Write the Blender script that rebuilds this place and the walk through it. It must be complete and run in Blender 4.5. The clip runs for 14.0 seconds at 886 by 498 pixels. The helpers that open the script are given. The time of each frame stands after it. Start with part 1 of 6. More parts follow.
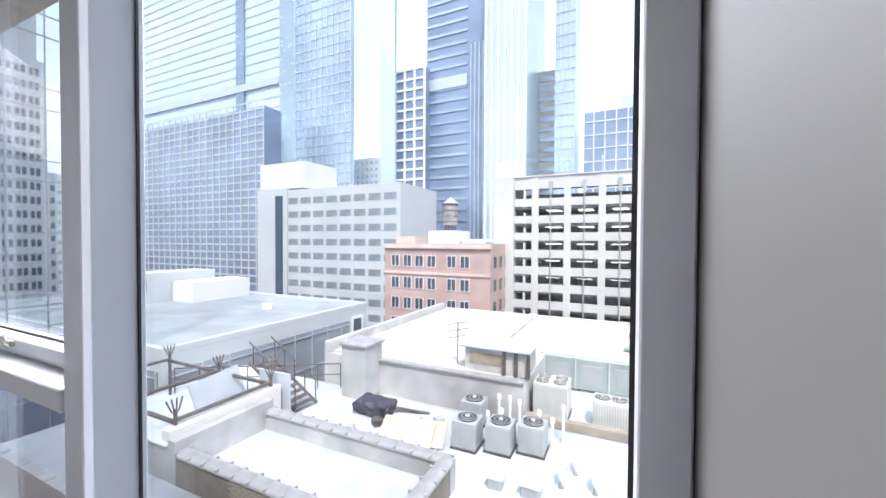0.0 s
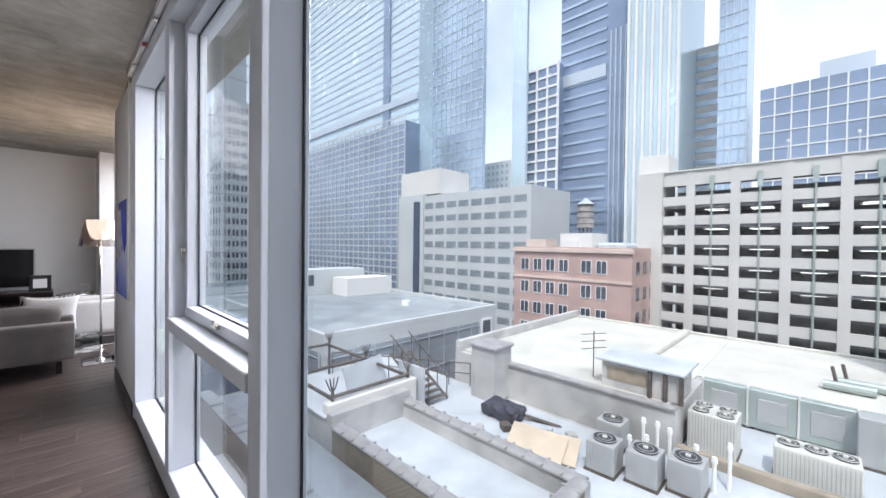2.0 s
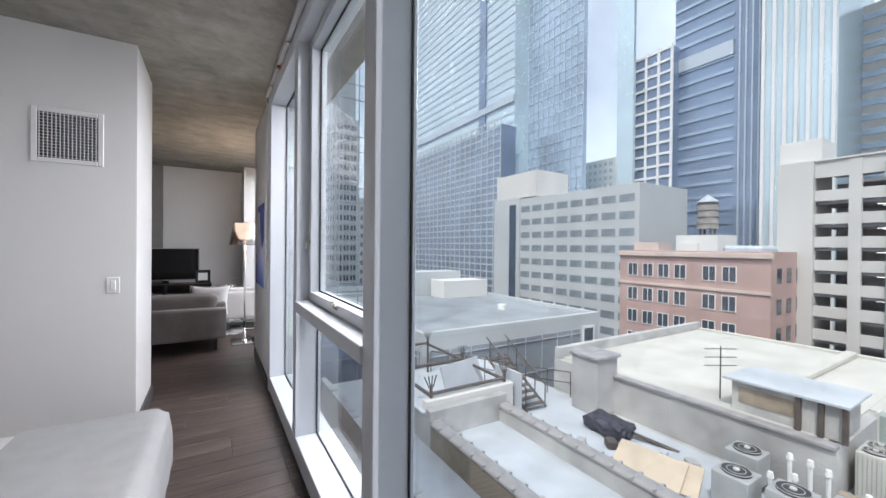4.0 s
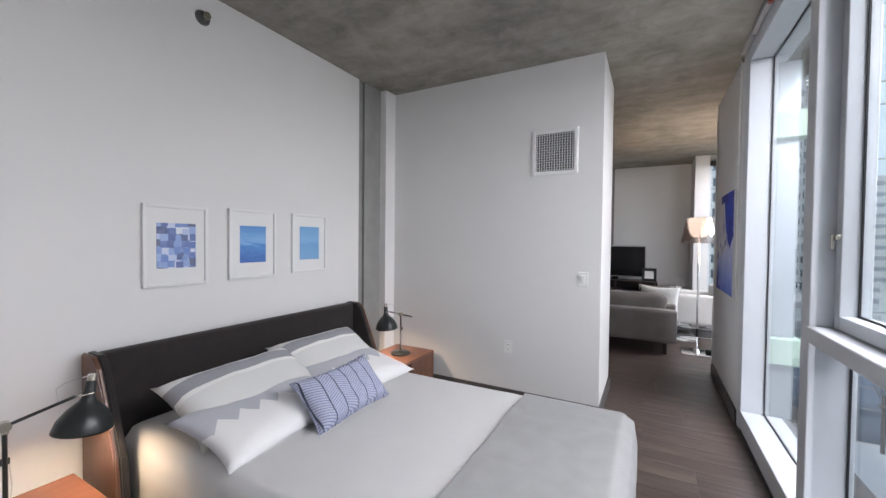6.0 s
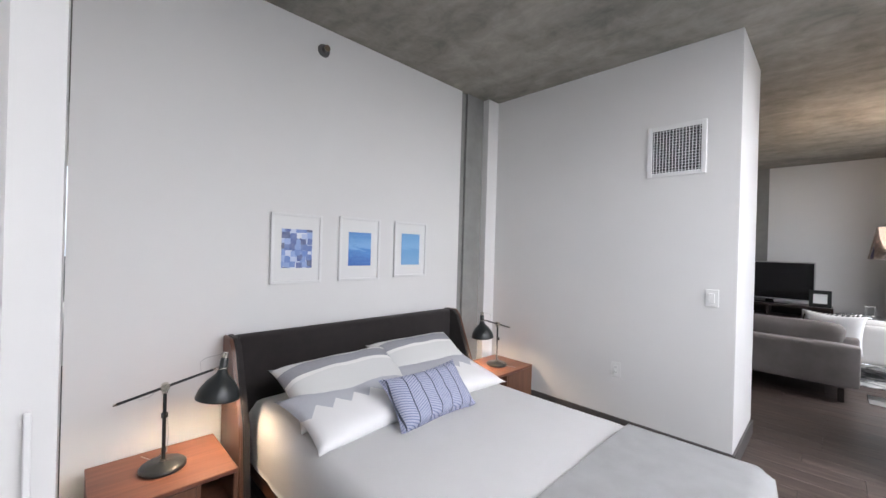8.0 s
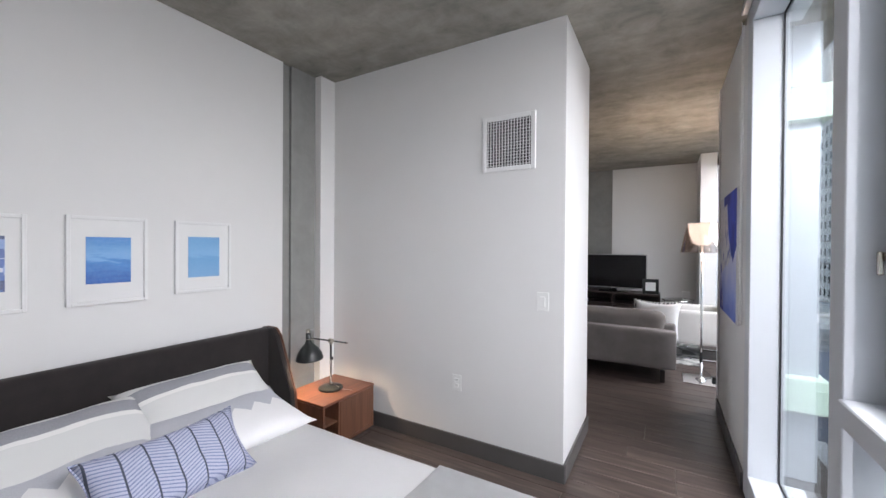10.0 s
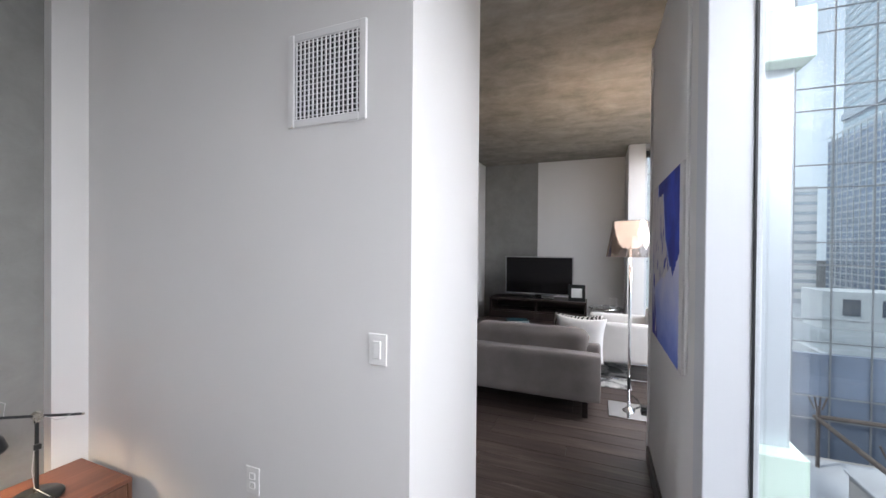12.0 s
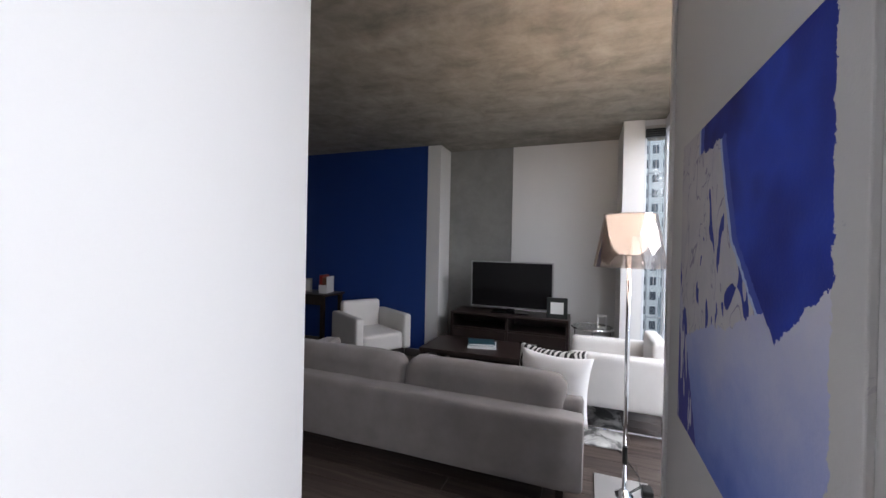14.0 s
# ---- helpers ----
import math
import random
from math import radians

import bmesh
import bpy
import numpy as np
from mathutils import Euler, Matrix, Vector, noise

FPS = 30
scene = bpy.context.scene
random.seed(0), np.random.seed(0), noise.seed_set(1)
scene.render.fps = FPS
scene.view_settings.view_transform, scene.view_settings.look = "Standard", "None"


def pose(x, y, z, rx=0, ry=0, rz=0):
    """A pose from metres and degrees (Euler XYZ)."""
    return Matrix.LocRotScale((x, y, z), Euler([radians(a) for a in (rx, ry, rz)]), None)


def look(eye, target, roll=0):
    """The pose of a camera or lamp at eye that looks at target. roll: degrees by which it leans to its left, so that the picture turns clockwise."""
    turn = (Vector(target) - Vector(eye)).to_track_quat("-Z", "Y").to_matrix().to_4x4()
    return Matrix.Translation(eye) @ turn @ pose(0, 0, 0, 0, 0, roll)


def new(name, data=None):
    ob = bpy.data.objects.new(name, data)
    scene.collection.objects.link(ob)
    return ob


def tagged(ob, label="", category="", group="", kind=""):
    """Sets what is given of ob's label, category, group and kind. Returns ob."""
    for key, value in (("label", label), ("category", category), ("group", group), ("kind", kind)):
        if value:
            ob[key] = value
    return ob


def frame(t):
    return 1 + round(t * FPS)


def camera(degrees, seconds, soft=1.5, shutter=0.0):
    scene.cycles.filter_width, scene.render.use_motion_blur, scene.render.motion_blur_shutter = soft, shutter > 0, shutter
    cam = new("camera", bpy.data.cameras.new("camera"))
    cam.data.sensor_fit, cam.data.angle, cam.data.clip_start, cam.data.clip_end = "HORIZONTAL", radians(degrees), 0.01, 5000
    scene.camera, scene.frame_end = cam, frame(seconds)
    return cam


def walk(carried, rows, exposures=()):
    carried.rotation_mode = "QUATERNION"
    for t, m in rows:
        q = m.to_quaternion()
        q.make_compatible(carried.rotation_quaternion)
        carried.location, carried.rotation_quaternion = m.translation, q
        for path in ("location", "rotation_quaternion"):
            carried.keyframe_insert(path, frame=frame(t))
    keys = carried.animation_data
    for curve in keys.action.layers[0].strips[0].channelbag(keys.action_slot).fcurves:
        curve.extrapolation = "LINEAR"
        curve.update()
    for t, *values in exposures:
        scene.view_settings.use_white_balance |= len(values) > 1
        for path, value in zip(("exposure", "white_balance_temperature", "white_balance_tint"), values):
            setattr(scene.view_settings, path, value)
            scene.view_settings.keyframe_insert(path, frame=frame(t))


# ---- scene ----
# the lens and the walk
PATH = [
    (0, (-0.577, -3.799, 1.427), (1.23, -2.944, 1.389), 0.3),
    (0.5, (-0.578, -3.709, 1.442), (1.069, -2.575, 1.405), 0.8),
    (1, (-0.555, -3.684, 1.433), (1.023, -2.456, 1.399), 0.7),
    (1.5, (-0.537, -3.726, 1.443), (0.943, -2.38, 1.41), 0.6),
    (2, (-0.503, -3.692, 1.437), (0.921, -2.288, 1.408), 0.7),
    (2.2, (-0.5, -3.722, 1.44), (0.907, -2.301, 1.413), 0.7),
    (4.3, (-0.531, -3.634, 1.348), (0.287, -1.809, 1.326), 0.7),
    (4.5, (-0.55, -3.6, 1.346), (0.08, -1.702, 1.315), 0.8),
    (5, (-0.566, -3.432, 1.322), (-0.453, -1.435, 1.285), 0.8),
    (5.5, (-0.637, -3.331, 1.326), (-1.08, -1.381, 1.29), 0.8),
    (5.8, (-0.621, -3.261, 1.335), (-1.413, -1.426, 1.29), 0.5),
    (6, (-0.677, -3.266, 1.35), (-1.631, -1.509, 1.305), 0.6),
    (6.5, (-0.573, -3.19, 1.321), (-1.902, -1.696, 1.296), 0.8),
    (7, (-0.552, -3.172, 1.333), (-2.032, -1.828, 1.306), 0.8),
    (7.2, (-0.577, -3.203, 1.322), (-2.044, -1.844, 1.304), 1.1),
    (9.3, (-0.591, -2.779, 1.374), (-1.846, -1.221, 1.359), 0.7),
    (9.5, (-0.552, -2.684, 1.382), (-1.718, -1.059, 1.363), 0.6),
    (10, (-0.469, -2.452, 1.398), (-1.478, -0.725, 1.384), 0.4),
    (10.5, (-0.47, -2.19, 1.392), (-1.403, -0.421, 1.373), 0.8),
    (11, (-0.485, -1.89, 1.417), (-1.329, -0.077, 1.402), 0.7),
    (11.5, (-0.44, -1.553, 1.422), (-1.203, 0.295, 1.405), 0.5),
    (12, (-0.393, -1.226, 1.433), (-1.147, 0.627, 1.418), 0.5),
    (12.5, (-0.398, -0.859, 1.438), (-1.135, 1.0, 1.419), 0.7),
    (13, (-0.395, -0.529, 1.459), (-1.113, 1.338, 1.441), 0.4),
    (13.5, (-0.378, -0.256, 1.455), (-1.082, 1.615, 1.448), 0.9),
    (14, (-0.366, 0.057, 1.451), (-1.071, 1.929, 1.441), 1.2),
]
cam = camera(98.6, 14.0)
walk(cam, [(t, look(eye, target, roll)) for t, eye, target, roll in PATH],
     exposures=[(0, 1.05, 6300, 14), (0.5, 0.85, 6300, 14), (1.0, 0.75, 6300, 14), (2.0, 0.6, 6350, 13), (4.5, 0.42, 6450, 11), (5.5, 0.42, 6450, 11), (7.0, 0.62, 6450, 11), (10.0, 0.66, 6450, 11), (11.0, 0.6, 6430, 11), (12.5, 0.46, 6430, 11), (14.0, 0.41, 6400, 12)])

# ---- light ----
SUN_ELEVATION, SUN_AZIMUTH = 58, 238        # degrees; azimuth clockwise from +y
LAMP_POWER, FLOOR_LAMP_POWER = 10.0, 32.0
world = bpy.data.worlds.new("sky")
scene.world = world
world.use_nodes = True
wt = world.node_tree
wt.nodes.clear()
sky = wt.nodes.new("ShaderNodeTexSky")
sky.sky_type = "NISHITA"
sky.sun_disc = False
sky.sun_elevation = radians(SUN_ELEVATION)
sky.sun_rotation = radians(SUN_AZIMUTH)
sky.air_density = 1.0
sky.dust_density = 6.0
sky.ozone_density = 1.0
bg = wt.nodes.new("ShaderNodeBackground")
bg.inputs["Strength"].default_value = 0.15
wo = wt.nodes.new("ShaderNodeOutputWorld")
# thin bright cloud over the blue
tc = wt.nodes.new("ShaderNodeTexCoord")
cloud = wt.nodes.new("ShaderNodeTexNoise")
cloud.inputs["Scale"].default_value = 2.2
cloud.inputs["Detail"].default_value = 5
veil = wt.nodes.new("ShaderNodeMapRange")
veil.inputs[1].default_value, veil.inputs[2].default_value = 0.3, 0.65
veil.inputs[3].default_value, veil.inputs[4].default_value = 0.3, 0.9
mixed = wt.nodes.new("ShaderNodeMix")
mixed.data_type = "RGBA"
mixed.inputs[7].default_value = (6.7, 7.4, 8.4, 1)
wt.links.new(tc.outputs["Generated"], cloud.inputs["Vector"])
wt.links.new(cloud.outputs[0], veil.inputs[0])
wt.links.new(veil.outputs[0], mixed.inputs[0])
wt.links.new(sky.outputs[0], mixed.inputs[6])
wt.links.new(mixed.outputs[2], bg.inputs[0])
wt.links.new(bg.outputs[0], wo.inputs[0])

sun_data = bpy.data.lights.new("sun", "SUN")
sun_data.energy = 1.9
sun_data.angle = radians(4)
sun_data.color = (1.0, 0.97, 0.93)
sun = new("sun", sun_data)
az, el = radians(SUN_AZIMUTH), radians(SUN_ELEVATION)
way = Vector((math.sin(az) * math.cos(el), math.cos(az) * math.cos(el), math.sin(el)))
sun.matrix_world = look(way * 40, (0, 0, 0))


def window_light(name, x, y0, y1, z, tall, fall, watts):
    """The sky's light that falls in through a window's opening, steeper for the higher sky."""
    a = bpy.data.lights.new(name, "AREA")
    a.shape, a.size, a.size_y = "RECTANGLE", y1 - y0, tall
    a.energy, a.color = watts, (0.985, 0.965, 1.0)
    ob = new(name, a)
    ob.matrix_world = look((x, (y0 + y1) / 2, z), (x - 1.0, (y0 + y1) / 2, z - fall))
    return ob


window_light("bedroom_high_sky", 1.25, -2.75, 0.0, 3.1, 2.2, 1.7, 205)
window_light("bedroom_low_sky", -0.02, -3.2, 0.2, 1.4, 2.4, 0.0, 13)
window_light("living_high_sky", 1.5, 1.9, 4.7, 3.1, 2.2, 1.8, 130)
window_light("living_low_sky", 0.38, 2.0, 4.6, 1.4, 2.4, 0.0, 4)

# ---- mesh tools ----
def part(name, bm, material, parent=None, label="", smooth=False):
    """Links a bmesh as one mesh object under a thing or a part."""
    me = bpy.data.meshes.new(name)
    bm.to_mesh(me)
    bm.free()
    if smooth:
        for p in me.polygons:
            p.use_smooth = True
    me.materials.append(material)
    ob = new(name, me)
    if parent is not None:
        ob.parent = parent
    if label:
        ob["label"] = label
    return ob


def thing(name, label, category, at=(0, 0, 0), turn=0, group="", kind=""):
    ob = new(name)
    ob.matrix_world = pose(*at, 0, 0, turn)
    ob.empty_display_size = 0.1
    return tagged(ob, label, category, group, kind)


def add_box(bm, x0, x1, y0, y1, z0, z1, bevel=0.0, seg=1, m=None):
    vs = [bm.verts.new(v) for v in ((x0, y0, z0), (x1, y0, z0), (x1, y1, z0), (x0, y1, z0), (x0, y0, z1), (x1, y0, z1), (x1, y1, z1), (x0, y1, z1))]
    fs = [bm.faces.new([vs[i] for i in f]) for f in ((3, 2, 1, 0), (4, 5, 6, 7), (0, 1, 5, 4), (1, 2, 6, 5), (2, 3, 7, 6), (3, 0, 4, 7))]
    if bevel > 0:
        edges = list({e for f in fs for e in f.edges})
        r = bmesh.ops.bevel(bm, geom=edges, offset=bevel, segments=seg, profile=0.5, affect="EDGES")
        vs = list({v for f in r["faces"] for v in f.verts} | {v for v in vs if v.is_valid})
    if m is not None:
        bmesh.ops.transform(bm, matrix=m, verts=[v for v in vs if v.is_valid])
    return bm


def box(x0, x1, y0, y1, z0, z1, bevel=0.0, seg=1, m=None):
    return add_box(bmesh.new(), min(x0, x1), max(x0, x1), min(y0, y1), max(y0, y1), min(z0, z1), max(z0, z1), bevel, seg, m)


def add_cone(bm, p0, p1, r0, r1, n=20, caps=True):
    """A round bar or cone from p0 to p1."""
    p0, p1 = Vector(p0), Vector(p1)
    d = p1 - p0
    m = Matrix.Translation((p0 + p1) / 2) @ d.to_track_quat("Z", "Y").to_matrix().to_4x4()
    bmesh.ops.create_cone(bm, cap_ends=caps, segments=n, radius1=max(r0, 1e-4), radius2=max(r1, 1e-4), depth=d.length, matrix=m)
    return bm


def rod(p0, p1, r0, r1=None, n=16, caps=True):
    return add_cone(bmesh.new(), p0, p1, r0, r0 if r1 is None else r1, n, caps)


def lathe(profile, n=28, closed=False):
    """A turned body round z from (radius, z) pairs."""
    bm = bmesh.new()
    rings = []
    for r, z in profile:
        rings.append([bm.verts.new((r * math.cos(2 * math.pi * i / n), r * math.sin(2 * math.pi * i / n), z)) for i in range(n)])
    for a, b in zip(rings, rings[1:]):
        for i in range(n):
            bm.faces.new((a[i], a[(i + 1) % n], b[(i + 1) % n], b[i]))
    if closed:
        bm.faces.new(rings[0][::-1])
        bm.faces.new(rings[-1])
    return bm


def prism(outline, z0, z1):
    """An upright body on an outline of (x, y) pairs, counter-clockwise."""
    bm = bmesh.new()
    lo = [bm.verts.new((x, y, z0)) for x, y in outline]
    hi = [bm.verts.new((x, y, z1)) for x, y in outline]
    n = len(outline)
    for i in range(n):
        bm.faces.new((lo[i], lo[(i + 1) % n], hi[(i + 1) % n], hi[i]))
    bm.faces.new(lo[::-1])
    bm.faces.new(hi)
    return bm


def tube(points, r, n=8, closed=False):
    """A bent round bar along the points."""
    bm = bmesh.new()
    pts = [Vector(p) for p in points]
    rings = []
    for i, p in enumerate(pts):
        a = pts[i - 1] if (i or closed) else pts[i]
        b = pts[(i + 1) % len(pts)] if (i + 1 < len(pts) or closed) else pts[i]
        q = (b - a).to_track_quat("Z", "Y")
        rings.append([bm.verts.new(p + q @ Vector((r * math.cos(2 * math.pi * k / n), r * math.sin(2 * math.pi * k / n), 0))) for k in range(n)])
    pairs = list(zip(rings, rings[1:])) + ([(rings[-1], rings[0])] if closed else [])
    for a, b in pairs:
        for k in range(n):
            bm.faces.new((a[k], a[(k + 1) % n], b[(k + 1) % n], b[k]))
    if not closed:
        bm.faces.new(rings[0][::-1])
        bm.faces.new(rings[-1])
    return bm


def moved(bm, m):
    bmesh.ops.transform(bm, matrix=m, verts=bm.verts)
    return bm


def wall(name, bm, material, label, category="wall"):
    ob = part(name, bm, material)
    return tagged(ob, label, category, kind="structure")

# ---- materials ----
class Net:
    """Short writing for node trees."""

    def __init__(self, name):
        self.m = bpy.data.materials.new(name)
        self.m.use_nodes = True
        self.t = self.m.node_tree
        self.b = self.t.nodes["Principled BSDF"]
        self.co = self.t.nodes.new("ShaderNodeTexCoord").outputs["Object"]

    def node(self, kind, **inputs):
        n = self.t.nodes.new(kind)
        for k, v in inputs.items():
            self.put(n.inputs[k.replace("_", " ")], v)
        return n

    def put(self, socket, v):
        if isinstance(v, bpy.types.NodeSocket):
            self.t.links.new(v, socket)
        elif isinstance(v, tuple) and len(v) == 3 and socket.type == "RGBA":
            socket.default_value = (*v, 1)
        else:
            socket.default_value = v

    def scaled(self, s, vec=None):
        n = self.t.nodes.new("ShaderNodeVectorMath")
        n.operation = "MULTIPLY"
        self.put(n.inputs[0], vec or self.co)
        n.inputs[1].default_value = s
        return n.outputs[0]

    def noise(self, scale, detail=3.0, rough=0.55, vec=None, warp=0.0):
        n = self.node("ShaderNodeTexNoise", Scale=scale, Detail=detail, Roughness=rough, Distortion=warp)
        self.put(n.inputs["Vector"], vec or self.co)
        return n.outputs[0]

    def calc(self, op, a, b=0.0, c=0.0):
        n = self.t.nodes.new("ShaderNodeMath")
        n.operation = op
        for s, v in zip(n.inputs, (a, b, c)):
            self.put(s, v)
        return n.outputs[0]

    def mix(self, fac, a, b, mode="MIX"):
        n = self.t.nodes.new("ShaderNodeMix")
        n.data_type = "RGBA"
        n.blend_type = mode
        self.put(n.inputs[0], fac)
        self.put(n.inputs[6], a)
        self.put(n.inputs[7], b)
        return n.outputs[2]

    def ramp(self, fac, *stops):
        n = self.t.nodes.new("ShaderNodeValToRGB")
        e = n.color_ramp.elements
        while len(e) < len(stops):
            e.new(0.5)
        for k, (p, c) in zip(e, stops):
            k.position = p
            k.color = (c, c, c, 1) if isinstance(c, (int, float)) else (*c, 1)
        self.put(n.inputs[0], fac)
        return n.outputs[0]

    def axes(self, vec=None):
        n = self.t.nodes.new("ShaderNodeSeparateXYZ")
        self.put(n.inputs[0], vec or self.co)
        return n.outputs

    def random(self):
        return self.t.nodes.new("ShaderNodeObjectInfo").outputs["Random"]

    def bump(self, height, strength=0.2, distance=0.01):
        n = self.node("ShaderNodeBump", Strength=strength, Distance=distance, Height=height)
        self.t.links.new(n.outputs[0], self.b.inputs["Normal"])

    def done(self, color=None, rough=None, metal=None, **more):
        for k, v in (("Base Color", color), ("Roughness", rough), ("Metallic", metal)):
            if v is not None:
                self.put(self.b.inputs[k], v)
        for k, v in more.items():
            self.put(self.b.inputs[k.replace("_", " ")], v)
        return self.m


def plain(name, color, rough=0.5, metal=0.0, vary=0.06, coarse=3.0, fine=90.0, relief=0.08, depth=0.002, **more):
    """A surface of one colour with stains at a coarse scale and grain at a fine one."""
    n = Net(name)
    a = n.noise(coarse, 4)
    g = n.noise(fine, 2)
    lo = tuple(c * (1 - vary * 1.6) for c in color)
    hi = tuple(min(1, c * (1 + vary)) for c in color)
    col = n.mix(n.ramp(a, (0.3, 0.0), (0.7, 1.0)), lo, hi)
    col = n.mix(n.calc("MULTIPLY", n.ramp(g, (0.35, 0.0), (0.65, 1.0)), min(1, vary * 2)), col, tuple(c * 0.82 for c in color))
    n.bump(g, relief, depth)
    r = n.calc("ADD", rough - 0.06, n.calc("MULTIPLY", a, 0.12))
    return n.done(col, r, metal, **more)


paint = plain("white_wall_paint", (0.72, 0.715, 0.71), 0.62, vary=0.015, coarse=1.2, fine=220, relief=0.06, depth=0.001)
# end wall beside the window: its dimness is put into the colour
dimmed_greige = plain("dimmed_greige_wall", (0.14, 0.137, 0.128), 0.65, vary=0.02, coarse=1.2, fine=220, relief=0.06, depth=0.001)
trim_white = plain("white_trim", (0.75, 0.75, 0.75), 0.35, vary=0.02, relief=0.02)
white_plastic = plain("white_plastic", (0.78, 0.78, 0.77), 0.3, vary=0.01, relief=0.01)
white_frame = plain("white_window_frame", (0.58, 0.605, 0.64), 0.38, vary=0.02, coarse=2, relief=0.02)
gasket = plain("black_gasket", (0.012, 0.013, 0.016), 0.5)
baseboard_grey = plain("grey_baseboard", (0.085, 0.08, 0.078), 0.45, vary=0.08)
blue_paint = plain("blue_wall_paint", (0.006, 0.04, 0.21), 0.6, vary=0.03, coarse=1.0, fine=220, relief=0.05, depth=0.001)
dark_felt = plain("dark_felt", (0.022, 0.018, 0.018), 0.95, vary=0.2, coarse=12, fine=350, relief=0.3, Sheen_Weight=0.15)
sofa_cloth = plain("sofa_cloth", (0.25, 0.225, 0.218), 0.92, vary=0.1, coarse=6, fine=420, relief=0.35, Sheen_Weight=0.2)
white_leather = plain("white_leather", (0.74, 0.72, 0.7), 0.42, vary=0.03, coarse=5, fine=160, relief=0.15)
black_gloss = plain("black_gloss", (0.006, 0.006, 0.007), 0.12, vary=0.1, relief=0.0)
black_metal = plain("black_metal", (0.014, 0.017, 0.017), 0.32, vary=0.15, relief=0.05)
silver_plastic = plain("silver_plastic", (0.45, 0.45, 0.46), 0.3, 0.6, vary=0.02)
dark_wood = plain("dark_stained_wood", (0.028, 0.018, 0.016), 0.38, vary=0.25, coarse=4, fine=60)
chrome = plain("chrome", (0.86, 0.86, 0.87), 0.06, 1.0, vary=0.02, relief=0.0)
nickel = plain("nickel", (0.62, 0.58, 0.5), 0.25, 1.0, vary=0.03, relief=0.01)
bed_cloth = plain("white_bed_linen", (0.93, 0.925, 0.925), 0.9, vary=0.01, coarse=4, fine=300, relief=0.12, Sheen_Weight=0.1)
grey_throw = plain("grey_throw", (0.6, 0.6, 0.605), 0.95, vary=0.045, coarse=9, fine=260, relief=0.35, Sheen_Weight=0.25)
bed_base_cloth = plain("slate_bed_base", (0.12, 0.14, 0.19), 0.9, vary=0.1, fine=300, relief=0.3)
paper = plain("white_paper", (0.75, 0.75, 0.745), 0.8, vary=0.01, relief=0.0)
sprinkler_grey = plain("grey_metal_fitting", (0.12, 0.12, 0.12), 0.5, 0.4)
green_bracket = plain("pale_green_bracket", (0.52, 0.66, 0.57), 0.45, vary=0.03)
cable_white = plain("cable_plastic", (0.5, 0.5, 0.5), 0.5)
mirror_chrome = plain("mirror_plate", (0.85, 0.85, 0.86), 0.03, 1.0, vary=0.01, relief=0.0)
red_cover = plain("red_book_cover", (0.25, 0.02, 0.015), 0.4)
teal_cover = plain("dark_teal_book_cover", (0.03, 0.09, 0.12), 0.35, vary=0.5, coarse=22)


def make_concrete(name, light, dark, seam=0.0):
    n = Net(name)
    big = n.noise(0.8, 5, 0.6, warp=0.6)
    mid = n.noise(4.5, 7, 0.68, warp=0.4)
    streak = n.noise(2.0, 4, 0.6, vec=n.scaled((0.5, 3.0, 1.0)))
    fine = n.noise(60, 3)
    f = n.calc("ADD", n.calc("MULTIPLY", big, 0.34), n.calc("ADD", n.calc("MULTIPLY", mid, 0.46), n.calc("MULTIPLY", streak, 0.2)))
    col = n.ramp(f, (0.36, dark), (0.5, tuple((a + b) / 2 for a, b in zip(light, dark))), (0.64, light))
    pits = n.node("ShaderNodeTexVoronoi", Scale=26.0)
    n.put(pits.inputs["Vector"], n.co)
    hole = n.ramp(pits.outputs["Distance"], (0.02, 1.0), (0.06, 0.0))
    col = n.mix(n.calc("MULTIPLY", hole, 0.5), col, tuple(c * 0.5 for c in dark))
    n.bump(n.calc("ADD", n.calc("MULTIPLY", mid, 0.6), n.calc("MULTIPLY", fine, 0.25)), 0.35, 0.006)
    return n.done(col, n.calc("ADD", 0.62, n.calc("MULTIPLY", mid, 0.25)))


concrete = make_concrete("ceiling_concrete", (0.35, 0.325, 0.285), (0.12, 0.115, 0.1))
column_concrete = make_concrete("column_concrete", (0.3, 0.3, 0.29), (0.2, 0.2, 0.195))


